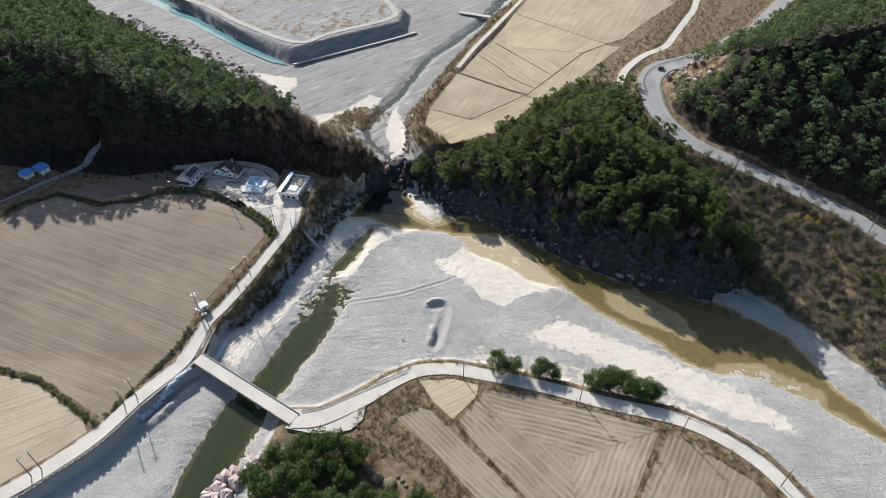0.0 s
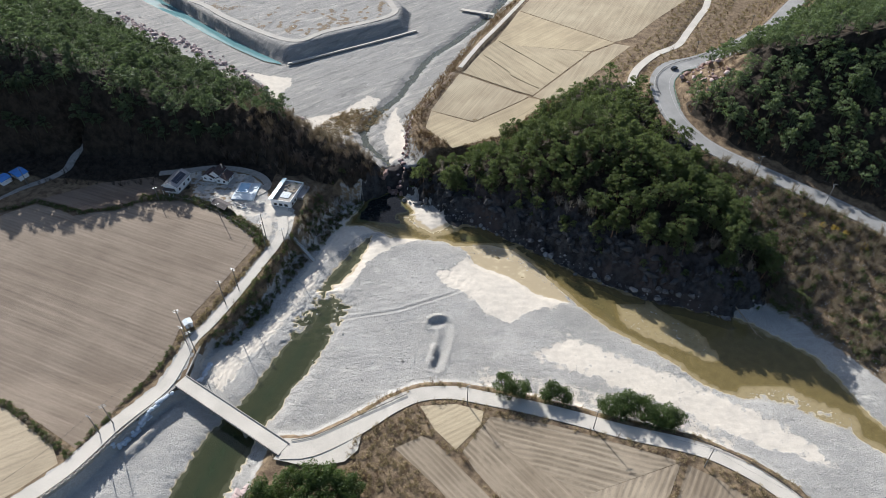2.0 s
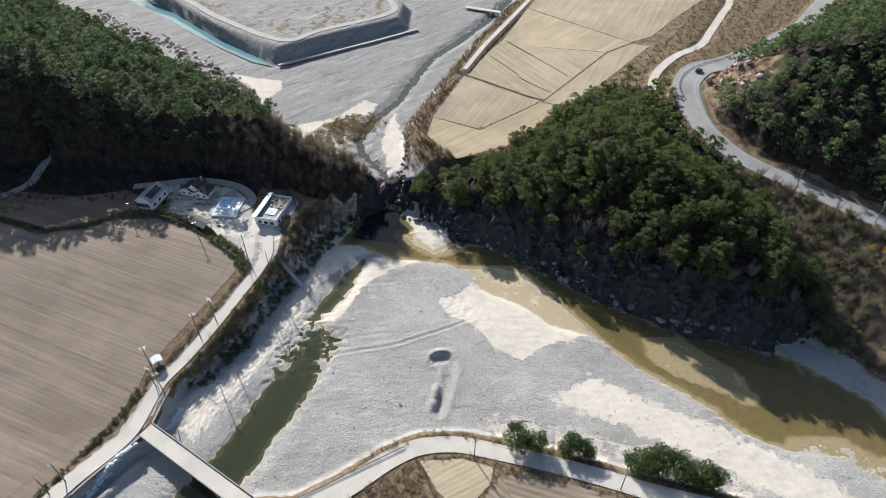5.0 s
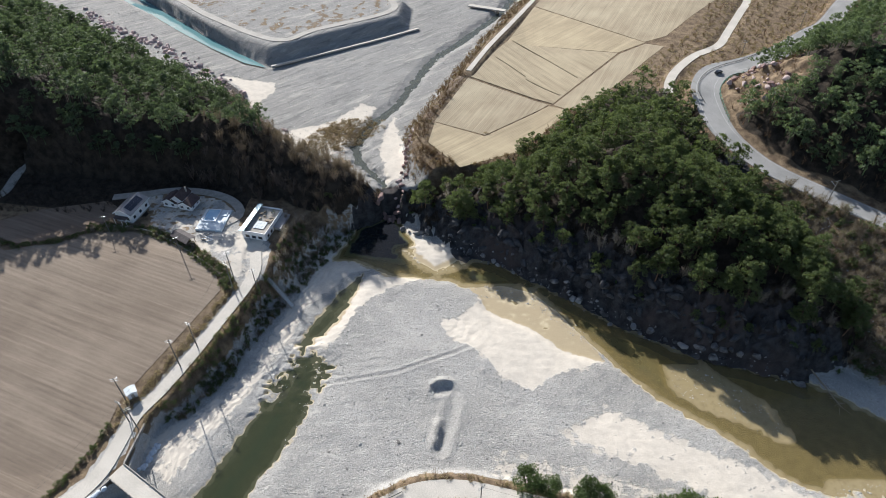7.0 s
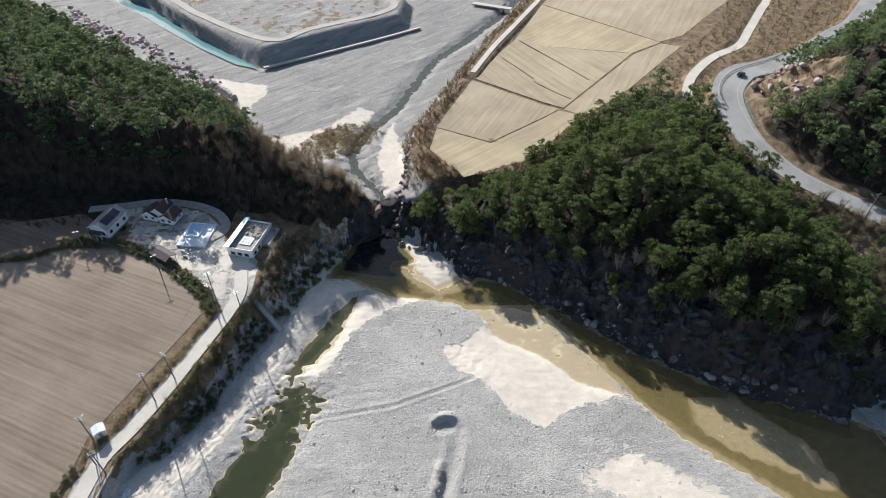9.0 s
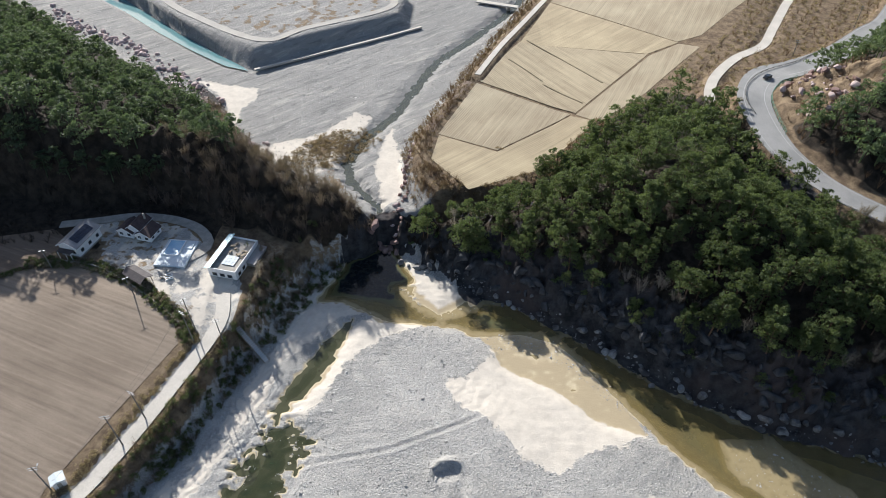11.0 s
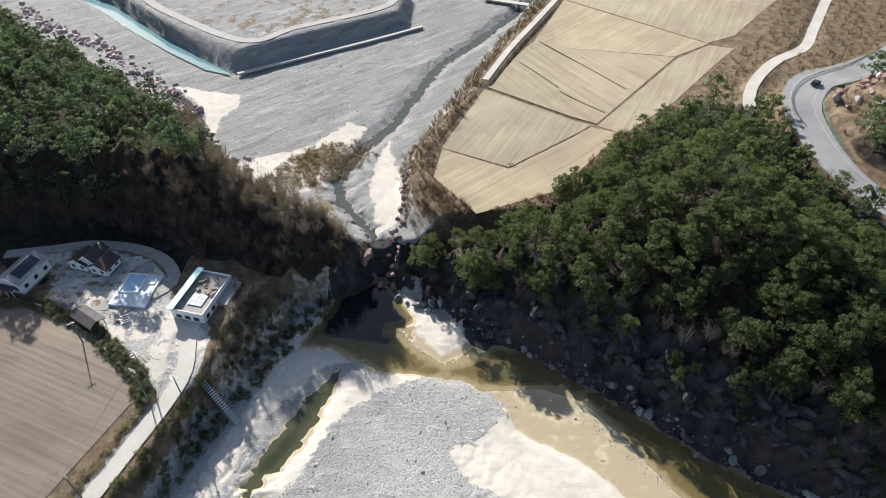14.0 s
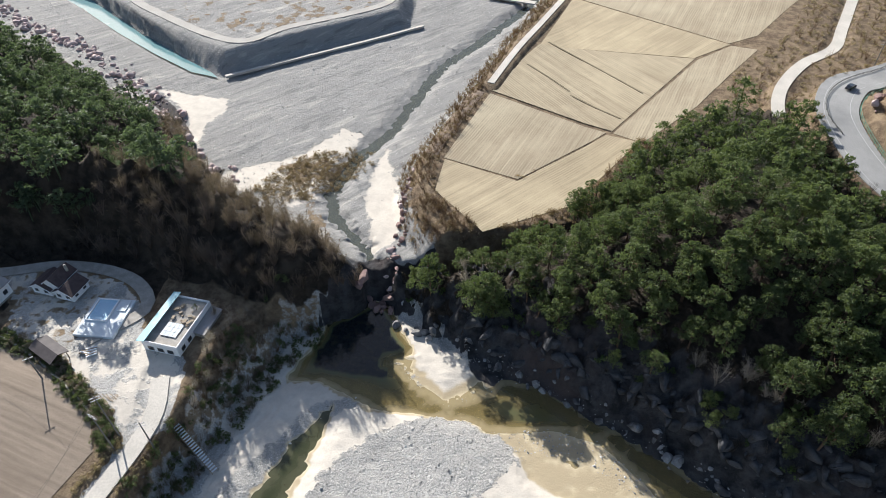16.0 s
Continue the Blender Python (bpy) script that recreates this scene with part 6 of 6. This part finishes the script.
# grave mounds in the grove
for x, y, s in ((-23.5, 94.2, 2.2), (-19.4, 92.4, 2.3), (-26.5, 96.5, 1.0), (-17.0, 95.0, 0.8), (-15.5, 93.6, 0.8), (-14.2, 92.0, 0.8)):
    bm = bmesh.new()
    bmesh.ops.create_uvsphere(bm, u_segments=20, v_segments=12, radius=s)
    for v in bm.verts:
        v.co.z = max(v.co.z, -0.5) * 0.62 + 0.05 * noise.noise(v.co * 1.4)
    g = part("burial_mound", bm, MOUND, None)
    g.location = (x, y, 3.95)
    tagged(g, "round turf burial mound in a small clearing", "burial mound", "burial mounds")

# ---- trees and brush by the roads and banks ----
def plant_all(name, arrays, leaf, spots, label, category, group):
    models = []
    for k, (x, y, size) in enumerate(spots):
        m = Matrix.Translation((x, y, float(height(x, y)[0]))) @ Matrix.Rotation(k * 2.1, 4, "Z") @ Matrix.Scale(size, 4)
        if k < len(arrays):
            models.append(tagged(tree_thing(name, arrays[k], leaf), label, category, group))
            models[-1].matrix_basis = m
        else:
            copy_thing(models[k % len(models)], m).matrix_basis = m


plant_all("riverside_tree", [bush_arrays(s, 10.5, 4.6, 40, 110, 0.32) for s in (41, 42, 43)], EVERGREEN,
          [(16, 137.5, 0.95), (21.5, 136.5, 0.8), (31, 135.5, 0.9), (35.5, 135, 0.75), (50.5, 131.5, 1.05), (55.5, 131.5, 1.15), (61, 129.5, 1.15), (66, 128, 1.1), (70, 127, 0.9)],
          "rounded dark green tree on the verge above the gravel", "tree", "riverside trees")
plant_all("grove_pine", [bush_arrays(s, 11.0, 4.9, 40, 120, 0.36) for s in (51, 52, 53)], EVERGREEN,
          [(-61, 92, 1.0), (-55, 98, 1.05), (-49, 101.5, 1.0), (-42.5, 103, 1.1), (-36, 103.5, 1.0), (-30.5, 100, 0.95), (-57, 88, 1.0), (-50, 91, 1.1), (-44, 95, 1.05), (-37.5, 96, 0.9), (-33, 92.5, 0.8),
           (-27, 86, 0.9), (-19, 84.5, 0.95), (-9, 85, 1.0), (-13, 80, 1.0), (-25, 79, 1.0), (-35, 84, 1.0), (-44, 84, 1.1)],
          "spreading dark green pine in the grove by the bridge", "pine tree", "pines of the grove")
BARE_TALL = [bare_arrays(s, 7.0, 3.6, 260) for s in (61, 62, 63)]
plant_all("bare_tree", BARE_TALL, BRUSH_PALE, [(-66, 229, 0.8), (-63, 224, 0.9), (-65.5, 220, 0.8), (-61.5, 218, 0.7), (-66, 213, 0.75), (-60, 229, 0.9), (-57, 234, 0.9), (-63.5, 234, 0.9), (-58.5, 223, 0.8), (-54, 238, 0.8), (-66.5, 225.5, 0.8), (-64, 231.5, 0.75), (-61, 236, 0.85), (-67, 217, 0.6), (-60, 214.5, 0.65), (-55, 231, 0.7), (-68, 236.5, 0.8), (-57, 218.5, 0.7)],
          "leafless grey tree on the bank by the flat-roofed house", "bare tree", "bare trees on the bank")

WEEDS = [bush_arrays(s, 1.6, 1.6, 7, 24, 0.24)[0] for s in (81, 82, 83)]
SHRUBS = [join(bare_arrays(s, 3.2, 2.2, 60)) for s in (84, 85, 86)]
TUSSOCK = [bush_arrays(s, 0.8, 1.2, 5, 15, 0.20)[0] for s in (87, 88)]


def bank_west(x, y):
    s = distance_inside(x, y, TERRACE_WEST)
    thin = (y > 203) & (rough_noise(x, y, 7) < -0.05)
    return (s > np.where((y > 212) & (x > -68), -8, -2.5)) & (s < np.where(y > 204, 5.5, 7.0)) & (y > 157) & (y < 246) & ~thin & road_clear(x, y, 3.2)


def some(test, seed, share):
    rng = np.random.default_rng(seed)
    return lambda x, y: test(x, y) & (rng.uniform(0, 1, x.shape) < share * (1 + 0.9 * rough_noise(x + 13 * seed, y, 19)))


joined("brush_bank", SHRUBS, scatter((-95, -45, 155, 248), 1.5, some(bank_west, 1, 0.9), 91), BRUSH_DARK, "tangled leafless brush on the river bank", "brush")
joined("weeds_bank", WEEDS, scatter((-95, -45, 155, 248), 1.5, some(bank_west, 2, 0.7), 92), HEDGE, "dark green creepers and weeds on the river bank", "weeds")
joined("russet_bank", SHRUBS, scatter((-95, -45, 155, 248), 2.4, some(bank_west, 3, 0.5), 93), BRUSH_RED, "russet dry brush on the river bank", "brush")


def slope_highway(x, y):
    dh, zh = along(x, y, HIGHWAY)
    return (x > 104) & (distance_inside(x, y, HILL_FAR) > 5) & (dh > 4.5) & (dh < 55) & (distance_inside(x, y, HILL_EAST) > -3) & (y < 250) & (height(x, y) > 1.5)


joined("brush_slope", [(v * 0.85, f) for v, f in map(join, BARES)], scatter((100, 205, 130, 252), 3.1, some(slope_highway, 4, 1.0), 94), BRUSH, "grey-brown leafless brush below the highway", "brush")
joined("weeds_slope", [(v * 1.5, f) for v, f in WEEDS], scatter((100, 205, 130, 252), 3.0, some(slope_highway, 5, 0.45), 95), HEDGE, "olive green shrubs below the highway", "shrubs")
joined("grass_slope", TUSSOCK, scatter((100, 215, 120, 252), 2.6, some(slope_highway, 6, 0.5), 96), GRASS, "dry straw-coloured grass below the highway", "grass")


def upper_slope(x, y):
    s = distance_inside(x, y, TERRACE_UPPER)
    return (s > -4.0) & (s < 8) & (y > 262) & (x < 60) & (along(x, y, DIKE_ROAD)[0] > 2.6) & (distance_inside(x, y, SANDS[6]) > 0.5)


joined("russet_upper", SHRUBS, scatter((-40, 60, 260, 440), 1.7, some(upper_slope, 7, 0.85), 97), BRUSH_RED, "russet brush on the bank above the stream", "brush")
joined("grass_upper", TUSSOCK, scatter((-40, 60, 260, 440), 1.7, some(upper_slope, 8, 0.5), 98), TAWNY, "dry grass on the bank above the stream", "grass")


def paddy_edge(x, y):
    d = distance_inside(x, y, [(-3, 264), (-16, 281), (-14, 295.5), (7, 285), (36, 309.5), (44, 305), (20, 275)])
    return (d > 0.6) & (d < 6.5) & (y < 306) & (y < 285 + 0.5 * x)


joined("russet_paddy", SHRUBS, scatter((-26, 60, 252, 312), 1.8, some(paddy_edge, 15, 0.9), 115), BRUSH_RED, "russet brush round the lowest paddy", "brush")
joined("grass_paddy", TUSSOCK, scatter((-26, 60, 252, 312), 1.5, some(paddy_edge, 16, 0.7), 116), TAWNY, "tawny grass round the lowest paddy", "grass")


def island(x, y):
    return np.hypot((x + 56) / 1.4, y - 297 - 0.5 * (x + 56)) < 11.5 + 3 * rough_noise(x, y, 9)


joined("grass_island", TUSSOCK, scatter((-85, -35, 276, 325), 1.3, island, 99), TAWNY, "tawny grass on the rise beside the stream", "grass")


def cutting(x, y):
    s = -distance_inside(x, y, HILL_FAR)
    return (s > 1.5) & (s < 40) & (x < 190) & ~((far_wood(x, y)) & (s > 16))


joined("brush_cutting", SHRUBS, scatter((100, 195, 195, 380), 2.9, some(cutting, 9, 0.8), 100), BRUSH_RED, "leafless brush between the pines above the highway", "brush")


def lane_verge(x, y):
    d1, d2 = along(x, y, LANE)[0], along(x, y, HIGHWAY)[0]
    return (d1 > 2.6) & (d2 > 5.2) & ((d1 < 16) | (d2 < 24)) & (distance_inside(x, y, HILL_FAR) > 3) & (distance_inside(x, y, HILL_EAST) > 0) & (y > 300) & ~((x < 98) & (y > 326) & (y - 326 > (x - 66) * 1.2))


joined("grass_verge", TUSSOCK, scatter((78, 220, 300, 440), 3.2, lane_verge, 101), GRASS, "tawny verge grass beside the upper lane", "grass")
joined("brush_verge", SHRUBS, scatter((78, 220, 300, 440), 5.5, lane_verge, 102), BRUSH_RED, "russet scrub beside the upper lane", "brush")


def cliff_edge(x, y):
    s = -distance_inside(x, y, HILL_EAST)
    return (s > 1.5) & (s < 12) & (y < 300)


joined("brush_cliff", SHRUBS, scatter((-26, 132, 176, 326), 2.3, some(cliff_edge, 10, 0.85), 103), BRUSH_SHADE, "leafless brush clinging to the cliff, coloured for shade", "brush")
joined("evergreen_cliff", WEEDS, scatter((-26, 122, 176, 326), 4.6, some(cliff_edge, 11, 0.6), 104), EVERGREEN, "dark evergreen shrubs on the cliff edge", "shrubs")


def cliff_pines(x, y):
    s = -distance_inside(x, y, HILL_EAST)
    return (s > 2.5) & (s < 9) & (y < 262) & (x > -16) & (x < 120) & (rough_noise(x, y, 16) > -0.35)


joined("pines_cliff", [(v * 0.48, f) for v, f in map(join, PINES)], scatter((-20, 122, 176, 262), 5.6, cliff_pines, 114), PINE, "small pines rooted in the river cliff", "pines")


def bald_top(x, y):
    return (-distance_inside(x, y, HILL_EAST) > 8) & ~east_wood(x, y) & road_clear(x, y, 6)


joined("brush_hilltop", [join(a) for a in BARES], scatter((-20, 128, 176, 326), 4.0, bald_top, 105), BRUSH_PALE, "leafless grey trees among the pines", "bare trees")


def edge_of(outline, inner=0.3, outer=2.2):
    return lambda x, y: (distance_inside(x, y, outline) > -inner) & (distance_inside(x, y, outline) < outer)


def south_verge(x, y):
    d = along(x, y, ROAD_EAST)[0]
    inner = distance_inside(x, y, TERRACE_EAST) < 1.5
    mown = np.full(x.shape, 1e9)
    for p in ([(11, 128), (31, 125.5), (57, 117.5), (69, 113.5), (56, 90), (40, 56), (30, 56), (23, 89), (6, 109), (2, 115.5), (9, 125)], [(-19, 116), (-11, 120.5), (-7, 119), (23, 87), (30, 56), (10, 56), (9, 87), (-5, 103)],
              [(71, 112.5), (79, 108), (94, 96), (99, 88), (112, 62), (60, 62), (58, 90)], [(-12, 131.5), (0, 132.5), (9, 130), (8, 125), (0, 116), (-7, 123)]):
        mown = np.minimum(mown, distance_inside(x, y, p))
    return inner & (d > 2.9) & (mown > 0.2) & (x > -34) & (y > 70) & (np.hypot(x + 20, y - 94) > 8)


joined("grass_south", TUSSOCK, scatter((-36, 118, 70, 142), 1.6, some(south_verge, 12, 0.7), 106), GRASS, "dry yellow grass round the stubble fields", "grass")
joined("russet_south", SHRUBS, scatter((-36, 118, 70, 142), 2.6, some(south_verge, 13, 0.35), 107), BRUSH_RED, "low russet scrub round the stubble fields", "brush")


def hedge_line(x, y):
    a = along(x, y, [(-215, 199, 0), (-197, 219.5, 0), (-184, 226.5, 0), (-172, 222.5, 0), (-162, 219, 0), (-147, 222.5, 0), (-138, 228.5, 0)])[0] < 0.9
    b = along(x, y, [(-138, 229.5, 0), (-120, 230.5, 0), (-100, 221, 0), (-84, 208.5, 0), (-80, 203, 0)])[0] < 2.0
    c = along(x, y, [(-165, 133, 0), (-148, 128.5, 0), (-128, 116, 0), (-120, 111, 0)])[0] < 0.7
    d = along(x, y, [(-101, 152, 0), (-103, 144, 0), (-112, 126, 0), (-120, 110, 0)])[0] < 0.5
    return a | b | c | d


joined("hedge_field", [(v * 0.75, f) for v, f in WEEDS], scatter((-216, -78, 108, 232), 1.15, hedge_line, 108), HEDGE, "ragged dark green hedge along the field edge", "hedge")


joined("scrub_field", [(v * 0.8, f) for v, f in WEEDS], scatter((-216, -78, 108, 232), 1.7, hedge_line, 118), BRUSH, "dry grey-brown scrub along the field edge", "brush")


def road_grass(x, y):
    d = along(x, y, ROAD_WEST)[0]
    return (d > 2.7) & (d < 5.5) & (distance_inside(x, y, TERRACE_WEST) < 0.5) & (y > 152) & (y < 204)


joined("grass_road", TUSSOCK, scatter((-106, -70, 150, 206), 1.3, road_grass, 109), GRASS, "dry grass verge along the farm road", "grass")


def yard_edge(x, y):
    return (distance_inside(x, y, YARD) > 0.5) & (distance_inside(x, y, HILL_WEST) > -9) & (x > -216) & (x < -100) & (y > 238) & (y < 274) & road_clear(x, y, 2.6) & (np.hypot(x + 126, y - 239) > 9)


joined("brush_yard", SHRUBS, scatter((-216, -84, 236, 276), 2.5, some(yard_edge, 14, 0.7), 110), BRUSH_SHADE, "scrub and weeds behind the village lane", "brush")

# bleached fallen tree at the water's edge
fallen = root("fallen_tree", 107, 180, 1.6, 0, "bleached fallen tree lying from the cliff into the river", "fallen tree")
part("trunk", stick((0, 0, 0.4), (4.5, -12, -1.3), 0.28, 0.12, 7), TIMBER, fallen)
rngf = random.Random(2)
for i in range(34):
    u = rngf.uniform(0.35, 1.0)
    a = Vector((4.5 * u, -12 * u, 0.4 - 1.7 * u))
    part("branch", stick(a, a + Vector((rngf.uniform(-2.5, 2.5), rngf.uniform(-3.5, 0.2), rngf.uniform(-0.2, 1.2))), 0.06, 0.02, 4), TIMBER, fallen)

GOLD = leaf_material("golden_leaves", (0.22, 0.15, 0.03), (0.46, 0.34, 0.08), 0.3)
plant_all("golden_shrub", [bush_arrays(s, 3.4, 2.0, 12, 40, 0.22) for s in (95, 96)], GOLD, [(150, 208, 1.0), (153, 205, 0.9), (146, 210, 0.8), (158, 199, 1.0), (140, 216, 0.8)],
          "shrub with golden autumn leaves below the highway", "shrub", "golden shrubs")
